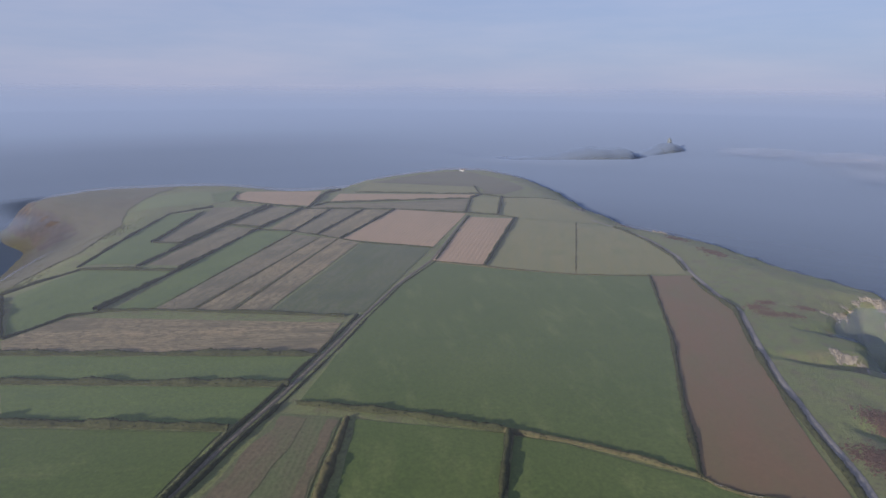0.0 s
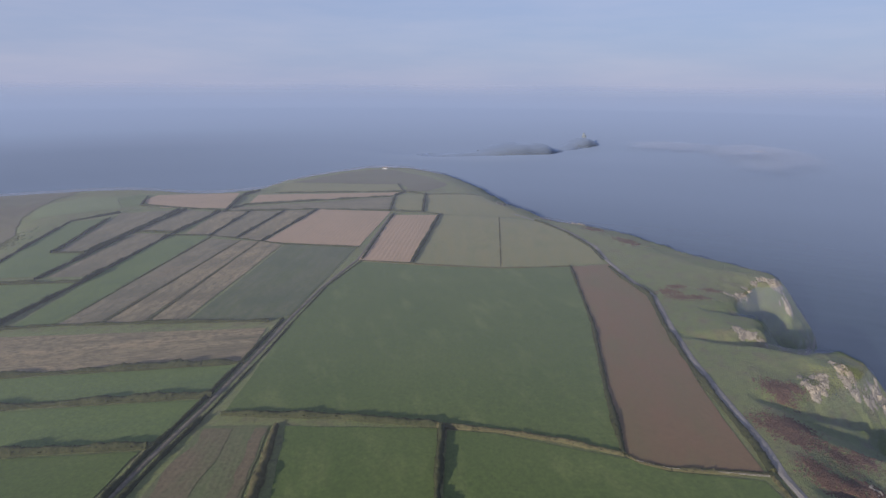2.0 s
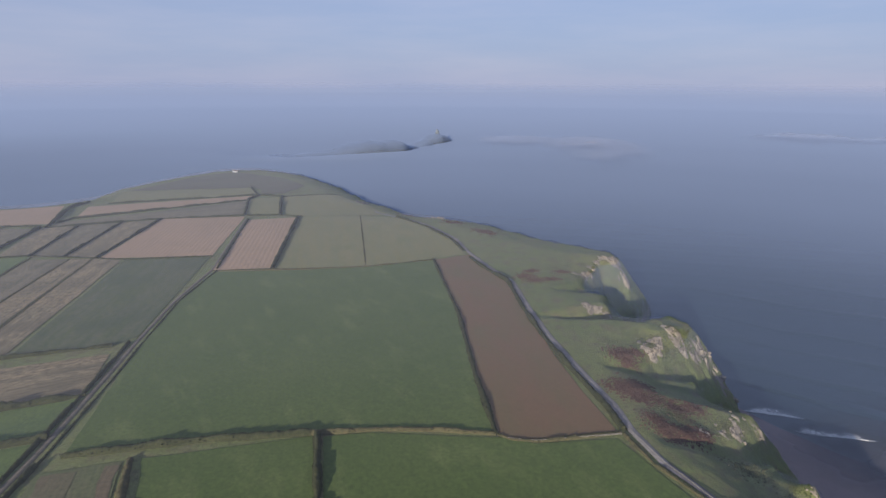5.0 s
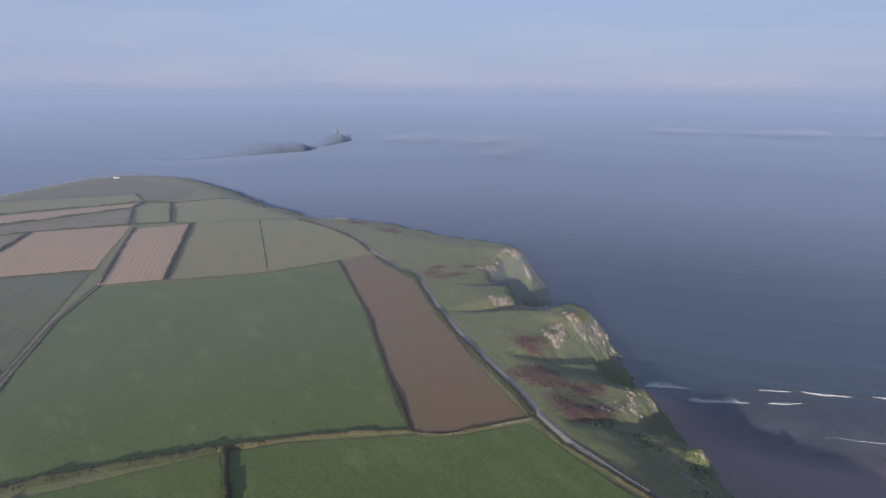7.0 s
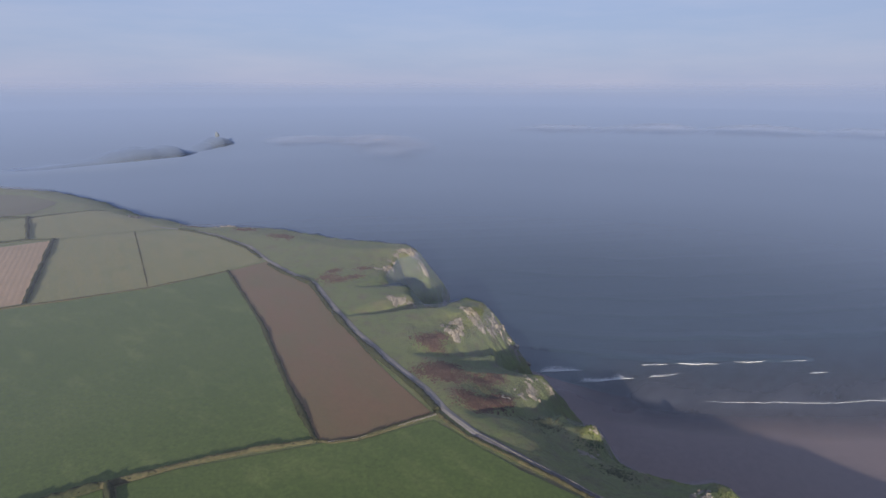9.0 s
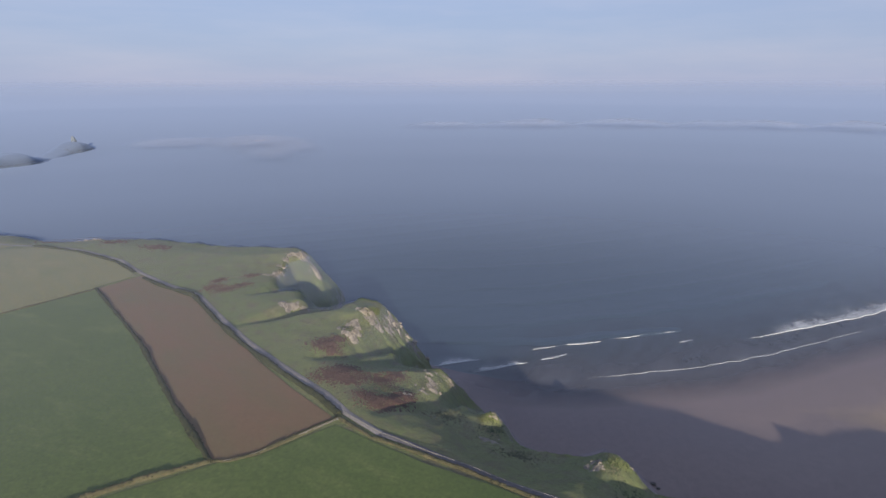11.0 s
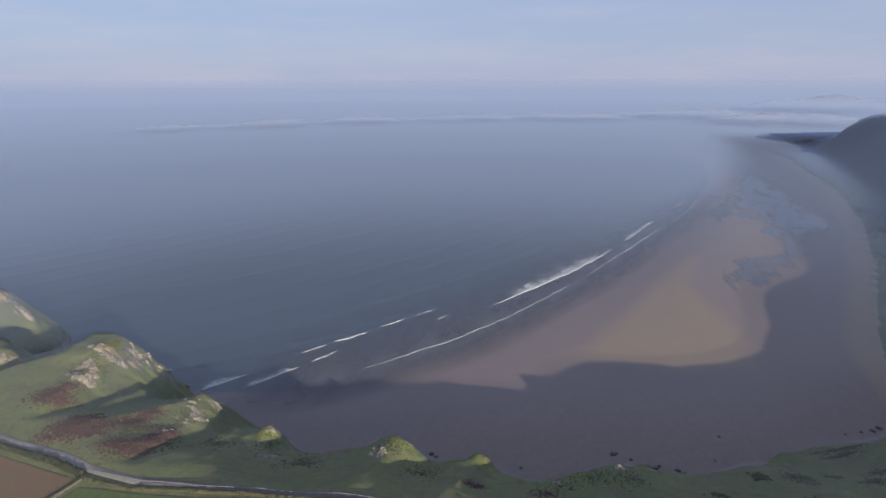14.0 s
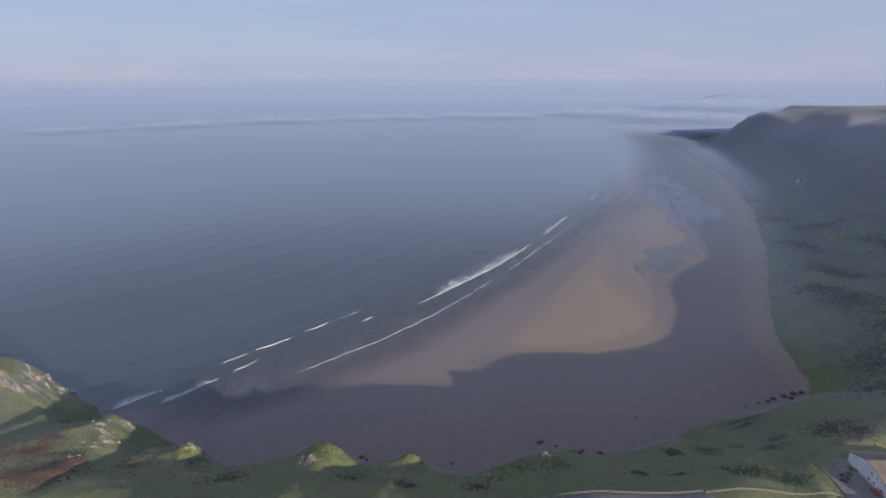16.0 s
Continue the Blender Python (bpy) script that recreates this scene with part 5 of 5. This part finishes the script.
# ---- the tidal island ----
def tidal_island():
    """A long low island: a causeway, a flat-topped hump and a last crag with a stack."""
    spine = np.array([(60, 1600, 3, 16), (170, 1560, 9, 26), (250, 1560, 13, 34), (312, 1545, 17, 44), (360, 1550, 32, 56), (420, 1560, 37, 58), (482, 1580, 36, 54), (520, 1610, 20, 44),
                      (575, 1660, 8, 26), (640, 1725, 22, 34), (680, 1745, 36, 38), (712, 1765, 27, 32), (745, 1790, 8, 20), (770, 1805, 1, 14)], float)
    u = np.linspace(0, len(spine) - 1, 240)
    c = np.stack([np.interp(u, np.arange(len(spine)), spine[:, k]) for k in range(4)], -1)
    verts, faces, haze, thick = [], [], [], []
    m = 19
    tang = np.gradient(c[:, :2], axis=0)
    tang /= np.linalg.norm(tang, axis=1)[:, None]
    for i in range(len(u)):
        for k in range(m):
            v = -1 + 2 * k / (m - 1)
            x, y = c[i, 0] - tang[i, 1] * v * c[i, 3], c[i, 1] + tang[i, 0] * v * c[i, 3]
            f = (1 - abs(v) ** 3.5)
            bump = float(fbm(np.array(x), np.array(y), 40.0, 5)) - 0.5
            verts.append((x, y, c[i, 2] * f * (1 + 0.3 * bump) - 1.5 + 2 * bump * f))
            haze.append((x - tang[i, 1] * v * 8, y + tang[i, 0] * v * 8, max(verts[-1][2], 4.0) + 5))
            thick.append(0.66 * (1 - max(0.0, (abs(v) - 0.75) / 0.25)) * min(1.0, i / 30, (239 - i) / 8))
        if i:
            o = m * i
            faces += [(o - m + k, o - m + 1 + k, o + 1 + k, o + k) for k in range(m - 1)]
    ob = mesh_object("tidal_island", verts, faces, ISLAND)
    tagged(ob, "long low tidal island of turf and rock in haze", "island")
    # tinted sheet added just above the island to pale it like haze
    hz = mesh_object("island_haze", haze, faces, SEA_HAZE)
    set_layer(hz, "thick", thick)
    tagged(hz, "blue tinted sheet standing in for haze over the tidal island", "haze", "", "stuff")
    rnd = random.Random(5)
    bm = boulder(rnd, 9, 1.7, 3)
    for v in bm.verts:
        t = max(0.0, (v.co.z + 14) / 40)
        v.co.x *= 1.15 - 0.75 * min(1, t)
        v.co.y *= 1.15 - 0.75 * min(1, t)
    me = bpy.data.meshes.new("sea_stack")
    bm.to_mesh(me)
    bm.free()
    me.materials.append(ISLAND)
    st = new("sea_stack", me)
    st.matrix_basis = pose(690, 1748, 37)
    tagged(st, "dark rock pinnacle at the island's outer end", "rock")


tidal_island()


# ---- mist, and haze painted as sheets ----
def mist_layer(level, radii, dens, label):
    """Sea mist and distance haze as one tinted sheet: low inshore, lifting from the outer bay on, thinning out at its
    top.
    """
    n = 360
    ang = np.linspace(0, 2 * np.pi, n, endpoint=False)
    rr = np.array(radii, float)
    gx, gy = rr[:, None] * np.cos(ang), rr[:, None] * np.sin(ang)
    gz = np.interp(rr, level[0], level[1])[:, None] + 0 * gx
    # it lies lower round the tidal island, whose top stands clear of it
    near, _ = line_distance(gx, gy, np.array([(200, 1560), (440, 1560), (690, 1745)], float))
    gz = gz - 46 * np.exp(-(near / 200) ** 2)
    # inshore of the outer headland it lies below the level of the fields
    gz = gz - 12 * smooth(gy, 450, 700) * (1 - smooth(rr[:, None], 1250, 1450))
    # haze painted as opacity: it grows with the stretch of water below the line of sight
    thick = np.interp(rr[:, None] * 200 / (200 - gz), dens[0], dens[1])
    idx = np.arange(len(rr) * n).reshape(len(rr), n)
    nxt = np.roll(idx, -1, 1)
    quads = np.stack([idx[:-1], idx[1:], nxt[1:], nxt[:-1]], -1).reshape(-1, 4)
    d, _ = line_distance(gx, gy, FOOT, True)
    d = np.where(inside(gx, gy, FOOT), d, -d)
    thick = thick * (1 - 0.22 * smooth(-gx, -200, 700) * smooth(gy, 0, 400) * (1 - smooth(rr[:, None], 1200, 2100)))
    shore = inside(gx, gy, np.array(WATERLINE.tolist() + [(3400, -3000), (0, -3000), (0, 260)], float))
    dw, _ = line_distance(gx, gy, WATERLINE)
    far_bay = smooth(gx, 1450, 1700)
    thick = thick * np.maximum(1 - smooth(d - (45 + 25 * smooth(gy, 550, 750)) * np.maximum(np.maximum(smooth(gy, 350, 600) * smooth(gx, -420, -250), smooth(gy, 120, 240) * smooth(gx, 100, 200)), smooth(gy, 790, 860)) + 15 * smooth(gx, 450, 700) * smooth(-gy, 200, 300) * (1 - smooth(gx, 1100, 1300)), -20, 40), far_bay) * (1 - 0.45 * np.where(shore, smooth(dw, 0, 90), 0.0) * (1 - far_bay))
    quads = quads[thick.ravel()[quads].max(1) > 0]
    used = np.unique(quads)
    back = np.zeros(gx.size, int)
    back[used] = np.arange(len(used))
    ob = mesh_object("sea_haze_sheet", np.stack([gx.ravel(), gy.ravel(), gz.ravel()], -1)[used].tolist(), back[quads].tolist(), SEA_HAZE)
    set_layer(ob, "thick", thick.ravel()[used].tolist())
    return tagged(ob, label, "mist", "layers of sea mist", "stuff")


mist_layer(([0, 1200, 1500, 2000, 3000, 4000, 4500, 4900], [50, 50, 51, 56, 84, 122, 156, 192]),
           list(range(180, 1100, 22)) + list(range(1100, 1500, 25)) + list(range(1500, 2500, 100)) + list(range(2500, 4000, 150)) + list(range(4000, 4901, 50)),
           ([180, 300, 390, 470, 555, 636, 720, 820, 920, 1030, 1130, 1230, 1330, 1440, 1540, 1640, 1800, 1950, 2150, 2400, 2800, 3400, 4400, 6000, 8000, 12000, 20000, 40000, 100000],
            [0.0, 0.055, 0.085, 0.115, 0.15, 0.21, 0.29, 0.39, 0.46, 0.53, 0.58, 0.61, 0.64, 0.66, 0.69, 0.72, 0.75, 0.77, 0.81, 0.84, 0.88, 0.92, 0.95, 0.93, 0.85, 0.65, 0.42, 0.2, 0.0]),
           "blue-grey sheet painted as sea mist and haze, denser towards the horizon")


def land_haze():
    """Haze painted as a tinted sheet over fields, sand and hillside, more opaque the farther out."""
    xs, ys = np.arange(-700, 1850, 13.0), np.arange(-1000, 1140, 13.0)
    gx, gy = np.meshgrid(xs, ys)
    base = np.maximum(np.maximum(land_height(gx, gy), beach_height(gx, gy)), 0.0)
    gz = base.copy()
    for _ in range(3):
        p = np.pad(gz, 1, mode="edge")
        gz = (p[:-2, 1:-1] + p[2:, 1:-1] + p[1:-1, :-2] + p[1:-1, 2:] + 2 * gz) / 6
    d, _ = line_distance(gx, gy, FOOT, True)
    d = np.where(inside(gx, gy, FOOT), d, -d)
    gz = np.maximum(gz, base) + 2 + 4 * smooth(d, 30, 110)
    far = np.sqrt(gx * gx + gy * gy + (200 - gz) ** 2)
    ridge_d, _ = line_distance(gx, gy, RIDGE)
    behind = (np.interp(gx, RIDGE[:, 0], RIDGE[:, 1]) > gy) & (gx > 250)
    # opacity grows with distance from the viewpoint, painting aerial haze
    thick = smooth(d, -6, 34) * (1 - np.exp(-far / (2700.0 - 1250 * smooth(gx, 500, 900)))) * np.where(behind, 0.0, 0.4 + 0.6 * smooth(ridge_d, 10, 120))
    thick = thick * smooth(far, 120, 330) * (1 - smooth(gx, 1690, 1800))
    ny, nx = gx.shape
    idx = np.arange(nx * ny).reshape(ny, nx)
    quads = np.stack([idx[:-1, :-1], idx[:-1, 1:], idx[1:, 1:], idx[1:, :-1]], -1).reshape(-1, 4)
    quads = quads[(thick.ravel()[quads].max(1) > 0.002) & (gz.ravel()[quads].max(1) > 8.0)]
    used = np.unique(quads)
    back = np.zeros(nx * ny, int)
    back[used] = np.arange(len(used))
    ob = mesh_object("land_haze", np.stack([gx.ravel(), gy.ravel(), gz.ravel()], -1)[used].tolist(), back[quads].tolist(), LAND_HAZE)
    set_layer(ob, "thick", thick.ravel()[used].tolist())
    return tagged(ob, "tinted sheet standing in for distance haze over fields and bay", "haze", "", "stuff")


land_haze()


def mist_bank(x, y, z, long, wide, high, angle, label):
    """A low drifting bank of mist: a humped sheet, ragged and thin at the rim."""
    verts, faces, thick = [], [], []
    nx, ny = 60, 24
    for j in range(ny):
        for i in range(nx):
            u, v = -1 + 2 * i / (nx - 1), -1 + 2 * j / (ny - 1)
            rr = max(0.0, 1 - u * u - v * v * 0.95)
            lump = float(fbm(np.array(u * long * 0.5 + x), np.array(v * wide * 0.5 + y), 90.0, 4))
            verts.append((u * long / 2, v * wide / 2, high * rr * (0.3 + 1.2 * lump)))
            thick.append(min(1.0, rr ** 1.3 * 1.5) * min(1.0, lump * 1.5))
    for j in range(ny - 1):
        for i in range(nx - 1):
            o = j * nx + i
            faces.append((o, o + 1, o + nx + 1, o + nx))
    ob = mesh_object("mist_bank", verts, faces, MIST_PUFF)
    set_layer(ob, "thick", thick)
    ob.matrix_basis = pose(x, y, z, 0, 0, angle)
    return tagged(ob, label, "mist", "mist banks over the sea", "stuff")


mist_bank(850, 1130, 54, 260, 580, 8, -28, "pale drifting mist wisp over the sea")
mist_bank(760, 1330, 54, 240, 260, 6, -35, "pale drifting mist wisp over the sea")
mist_bank(1480, 1060, 56, 330, 220, 18, -40, "low white mist bank over the sea")
mist_bank(1650, 850, 58, 360, 220, 20, -48, "low white mist bank over the sea")
mist_bank(1810, 600, 60, 380, 220, 20, -62, "low white mist bank over the sea")
mist_bank(1950, 290, 62, 420, 240, 22, -75, "low white mist bank over the sea")
mist_bank(2010, -90, 64, 500, 260, 22, -88, "low white mist bank over the sea")
mist_bank(2120, -520, 65, 600, 320, 28, -95, "white mist bank rolling over the far shore")
mist_bank(1930, -720, 62, 620, 320, 28, -98, "white mist bank rolling over the far shore")
mist_bank(2360, -1010, 84, 640, 340, 44, -104, "white mist bank behind the far hill")


# ---- fences ----
def fence(line, label, gap=2.6, height=1.2):
    """Post and rail: posts and two rails to each bay."""
    pts = dense(line, gap)
    xs, ys = np.array([p.x for p in pts]), np.array([p.y for p in pts])
    zs = land_height(xs, ys)
    top = thing("fence", pose(pts[0].x, pts[0].y, float(zs[0])), label, "fence", "post and rail fences")
    o = Vector((pts[0].x, pts[0].y, float(zs[0])))
    post_mesh = rail_mesh = None
    for i, p in enumerate(pts):
        at = Vector((p.x, p.y, float(zs[i]))) - o
        if post_mesh is None:
            ob = part("post", box(-0.08, 0.08, -0.08, 0.08, -0.4, height, 0.02), TIMBER, top, at=Matrix.Translation(at))
            post_mesh = ob.data
        else:
            ob = new("post", post_mesh)
            ob.parent = top
            ob.matrix_basis = Matrix.Translation(at)
        if i + 1 < len(pts):
            nxt = Vector((pts[i + 1].x, pts[i + 1].y, float(zs[i + 1]))) - o
            v = nxt - at
            turn = v.to_track_quat("X", "Z").to_matrix().to_4x4()
            for h in (height * 0.45, height * 0.88):
                if rail_mesh is None:
                    r = part("rail", box(0, 1, -0.05, 0.05, -0.07, 0.07), TIMBER, top)
                    rail_mesh = r.data
                else:
                    r = new("rail", rail_mesh)
                    r.parent = top
                r.matrix_basis = Matrix.Translation(at + Vector((0, 0, h))) @ turn @ Matrix.Diagonal((v.length, 1, 1, 1))
    return top


fence([(166, 3), (167, -5), (169, -84)], "grey weathered post and rail fence above the bay")
fence([(168, -85), (174, -136)], "grey weathered post and rail fence above the bay")
fence([(174, -136), (192, -139)], "short grey fence beside a yard")
fence([(151, 160), (149, 139), (151, 118), (154, 100), (155, 64), (156, 30)], "thin wire-topped stake fence along the lane", 3.6, 1.0)
fence([(101, 176), (111, 170), (146, 161)], "stake fence on a grassy bank", 3.4, 1.0)


# ---- buildings ----
def wall_window(parent, x, y, z, w, h, face):
    """A small sash window proud of a wall: frame, sill and pane. face: degrees that its outside looks, from -y."""
    m = pose(x, y, z, 0, 0, face)
    t = 0.09
    bm = bmesh.new()
    for a, b, c, d in ((-w / 2, w / 2, h - t, h), (-w / 2, w / 2, 0, t), (-w / 2, -w / 2 + t, t, h - t), (w / 2 - t, w / 2, t, h - t), (-0.03, 0.03, t, h - t)):
        bmesh.ops.create_cube(bm, size=1.0, matrix=Matrix.Translation(((a + b) / 2, -0.03, (c + d) / 2)) @ Matrix.Diagonal((b - a, 0.12, d - c, 1)))
    win = part("window", bm, WHITE_WALL, parent, at=m)
    part("pane", box(-w / 2 + t, w / 2 - t, -0.035, -0.005, t, h - t), GLASS, win)
    part("sill", box(-w / 2 - 0.08, w / 2 + 0.08, -0.16, 0.0, -0.08, -0.003), WHITE_WALL, win)
    return win


def slate_roof(parent, x0, x1, y0, y1, ridge_x, eave_z0, eave_z1, ridge_z, name="roof", mat=None):
    """Two slopes that meet over ridge_x, running along y, each a slab with courses of slates laid on it."""
    roof = part(name, prism([(x0 - 0.35, eave_z0 - 0.15), (ridge_x, ridge_z), (x1 + 0.35, eave_z1 - 0.15), (x1 + 0.35, eave_z1 + 0.05), (ridge_x, ridge_z + 0.22), (x0 - 0.35, eave_z0 + 0.05)], y1 - y0 + 0.6, "y"), mat or SLATE, parent, at=pose(0, y0 - 0.3, 0))
    bm = bmesh.new()
    rows = 14
    for k in range(rows):
        a = k / rows
        x, z = x0 - 0.35 + (ridge_x - x0 + 0.35) * a, eave_z0 + 0.06 + (ridge_z + 0.16 - eave_z0) * a
        L = math.hypot(ridge_x - x0, ridge_z - eave_z0) / rows
        tilt = math.atan2(ridge_z - eave_z0, ridge_x - x0)
        bmesh.ops.create_cube(bm, size=1.0, matrix=Matrix.Translation((x + math.cos(tilt) * L / 2, (y0 + y1) / 2, z + math.sin(tilt) * L / 2)) @ Matrix.Rotation(-tilt + 0.03, 4, "Y") @ Matrix.Diagonal((L * 1.04, y1 - y0 + 0.62, 0.05, 1)))
    part("slate_course", bm, mat or SLATE, roof)
    part("ridge_tile", box(ridge_x - 0.18, ridge_x + 0.18, y0 - 0.3, y1 + 0.3, ridge_z + 0.16, ridge_z + 0.32, 0.05), mat or SLATE, roof)
    return roof


def inn():
    """The white two-storey house at the edge of the village, its gable towards the bay's mouth."""
    gz = 55.0
    top = thing("house", pose(-4, -3.5, gz), "white rendered house with brown slate roof and dormers", "house")
    x0, x1, xr, y0, y1 = 172.0, 200.0, 190.5, -172.0, -148.0
    body = [(x0, -3), (x1, -3), (x1, 4.4), (xr, 7.4), (x0, 3.0)]
    part("wall", prism(body, y1 - y0, "y"), WHITE_WALL, top, at=pose(0, y0, 0))
    slate_roof(top, x0, x1, y0, y1, xr, 3.05, 4.45, 7.45)
    for wx, wz, w, h in ((188.0, 0.9, 1.0, 1.4), (185.2, 0.9, 1.0, 1.4), (187.0, 3.9, 0.85, 1.2), (184.4, 3.5, 0.85, 1.1), (181.5, 0.9, 0.9, 1.1), (179.0, 1.5, 0.4, 0.5)):
        wall_window(top, wx, y1 + 0.02, wz, w, h, 180)
    for dy in (-152.5, -160.0, -168.0):
        d = part("dormer", box(177.0, 184.6, dy - 1.3, dy + 1.3, 3.6, 5.9, 0.05), WHITE_WALL, top, "flat-roofed white dormer")
        part("dormer_roof", box(176.7, 185.6, dy - 1.5, dy + 1.5, 5.9, 6.12), SLATE, d)
        wall_window(d, 176.97, dy, 4.35, 1.5, 1.1, -90)
    part("porch", box(167.5, 172.0, -160.0, -151.0, -2.0, 2.6, 0.05), WHITE_WALL, top, "low white porch")
    c = part("chimney", box(189.7, 191.1, -170.5, -169.3, 6.6, 9.2, 0.05), WHITE_WALL, top)
    part("chimney_pot", box(190.1, 190.6, -170.2, -169.7, 9.2, 9.8, 0.08), SLATE, c)
    return top


inn()
yard = draped("yard", [(174, -138), (188, -139), (191, -144), (197, -147), (196, -151), (172, -151.2), (172, -142)], TARMAC, lift=0.35, step=3.0, wobble=0.3)
tagged(yard, "grey tarmac yard beside the white house", "yard", kind="structure")
strip = draped("pavement", [(160, 10), (164, 4), (166, -4), (168, -83), (167, -86), (160, -86), (156, 0)], TARMAC, lift=0.3, step=4.0, wobble=0.2)
tagged(strip, "grey surfaced area behind the fence", "pavement", kind="structure")


def small_car(x, y, yaw):
    """A small red hatchback parked against the wall."""
    z = height_at(x, y) + 0.4
    top = thing("car", pose(x, y, z, 0, 0, yaw), "small red hatchback parked against the white house", "car")
    part("body", prism([(-1.9, 0.3), (1.9, 0.3), (1.92, 0.75), (1.0, 0.92), (0.55, 1.42), (-1.2, 1.45), (-1.85, 0.95)], 1.6, "y"), RED_PAINT, top, at=pose(0, -0.8, 0))
    part("windscreen", box(0.35, 0.42, -0.65, 0.65, 0.0, 0.55), GLASS, top, at=pose(0.42, 0, 0.94, 0, -42, 0))
    for wx in (-1.2, 1.2):
        for wy in (-0.78, 0.78):
            bm = bmesh.new()
            bmesh.ops.create_cone(bm, cap_ends=True, segments=16, radius1=0.31, radius2=0.31, depth=0.2)
            part("wheel", bm, TYRE, top, at=pose(wx, wy, 0.31, 90, 0, 0))
    return top


small_car(177.5, -149.9, 5)
for k, (sx, sy, sr) in enumerate([(187, -143.5, 1.1), (185.5, -145, 1.0), (183.5, -143, 1.2), (188, -147, 1.0), (190.5, -149.5, 1.3)]):
    clumps("shrub", [(sx, sy, sr, sr)], HEDGE, "dark rounded shrub in the yard", "bush", (0.4, 0.8), 3.0, 60 + k, 1.2)


def cottage(x, y, yaw, scale, label, sink=0.3):
    """A plain gabled white cottage with two chimneys."""
    z = min(height_at(x + a, y + b) for a in (-7, 7) for b in (-5, 5)) - sink
    top = thing("house", pose(x, y, z, 0, 0, yaw), label, "house")
    s = scale
    part("wall", prism([(-4 * s, 0), (4 * s, 0), (4 * s, 5.2 * s), (0, 7.6 * s), (-4 * s, 5.2 * s)], 14 * s, "y"), WHITE_WALL, top, at=pose(0, -7 * s, 0))
    slate_roof(top, -4 * s, 4 * s, -7 * s, 7 * s, 0, 5.25 * s, 5.25 * s, 7.7 * s)
    for cy in (-6, 6):
        part("chimney", box(-0.5 * s, 0.5 * s, (cy - 0.6) * s, (cy + 0.6) * s, 6.8 * s, 9.2 * s), WHITE_WALL, top)
    for wz in (0.9, 3.3):
        for wy in (-5, -1.7, 1.7, 5):
            wall_window(top, -4 * s - 0.02, wy * s, wz * s, 1.1 * s, 1.3 * s, -90)
    return top


cottage(934, -543, 25, 1.25, "lone white house under the dark hillside")
cottage(36, 1050, 80, 0.55, "small white lookout hut at the end of the headland")


# ---- pools on the sand ----
def pool(outline, label, soft_rim):
    ob = draped("tide_pool", outline, POOL, lift=0.0, step=6.0, wobble=8.0, bend=40.0)
    co = np.array([tuple(ob.matrix_basis @ v.co) for v in ob.data.vertices])
    z = beach_height(co[:, 0], co[:, 1]) + 0.03 + 1.2 / soft_rim
    inv = ob.matrix_basis.inverted()
    for v, c, zz in zip(ob.data.vertices, co, z):
        v.co = inv @ Vector((c[0], c[1], zz))
    rim, _ = line_distance(co[:, 0], co[:, 1], np.array(outline, float), True)
    set_layer(ob, "froth", np.where(inside(co[:, 0], co[:, 1], np.array(outline, float)), smooth(rim, 0, soft_rim), 0.0).tolist())
    return tagged(ob, label, "pool", "pools on the sand", "structure")


pool([(532, -166), (600, -170), (668, -194), (690, -232), (720, -262), (790, -292), (850, -276), (900, -250), (1050, -300), (1290, -385), (1320, -440), (1100, -440), (960, -425), (840, -418), (760, -345), (690, -318), (600, -265), (545, -245)], "broad film of water lying over wet sand", 40)
pool([(831, -296), (1085, -408), (1100, -430), (979, -402), (880, -376), (839, -410), (806, -330), (745, -285), (790, -270)], "bright film of standing water on the sand", 16)
pool([(900, -225), (1000, -280), (1120, -330), (1160, -345), (1010, -325), (900, -290), (820, -245)], "shallow film of standing water on the sand", 18)
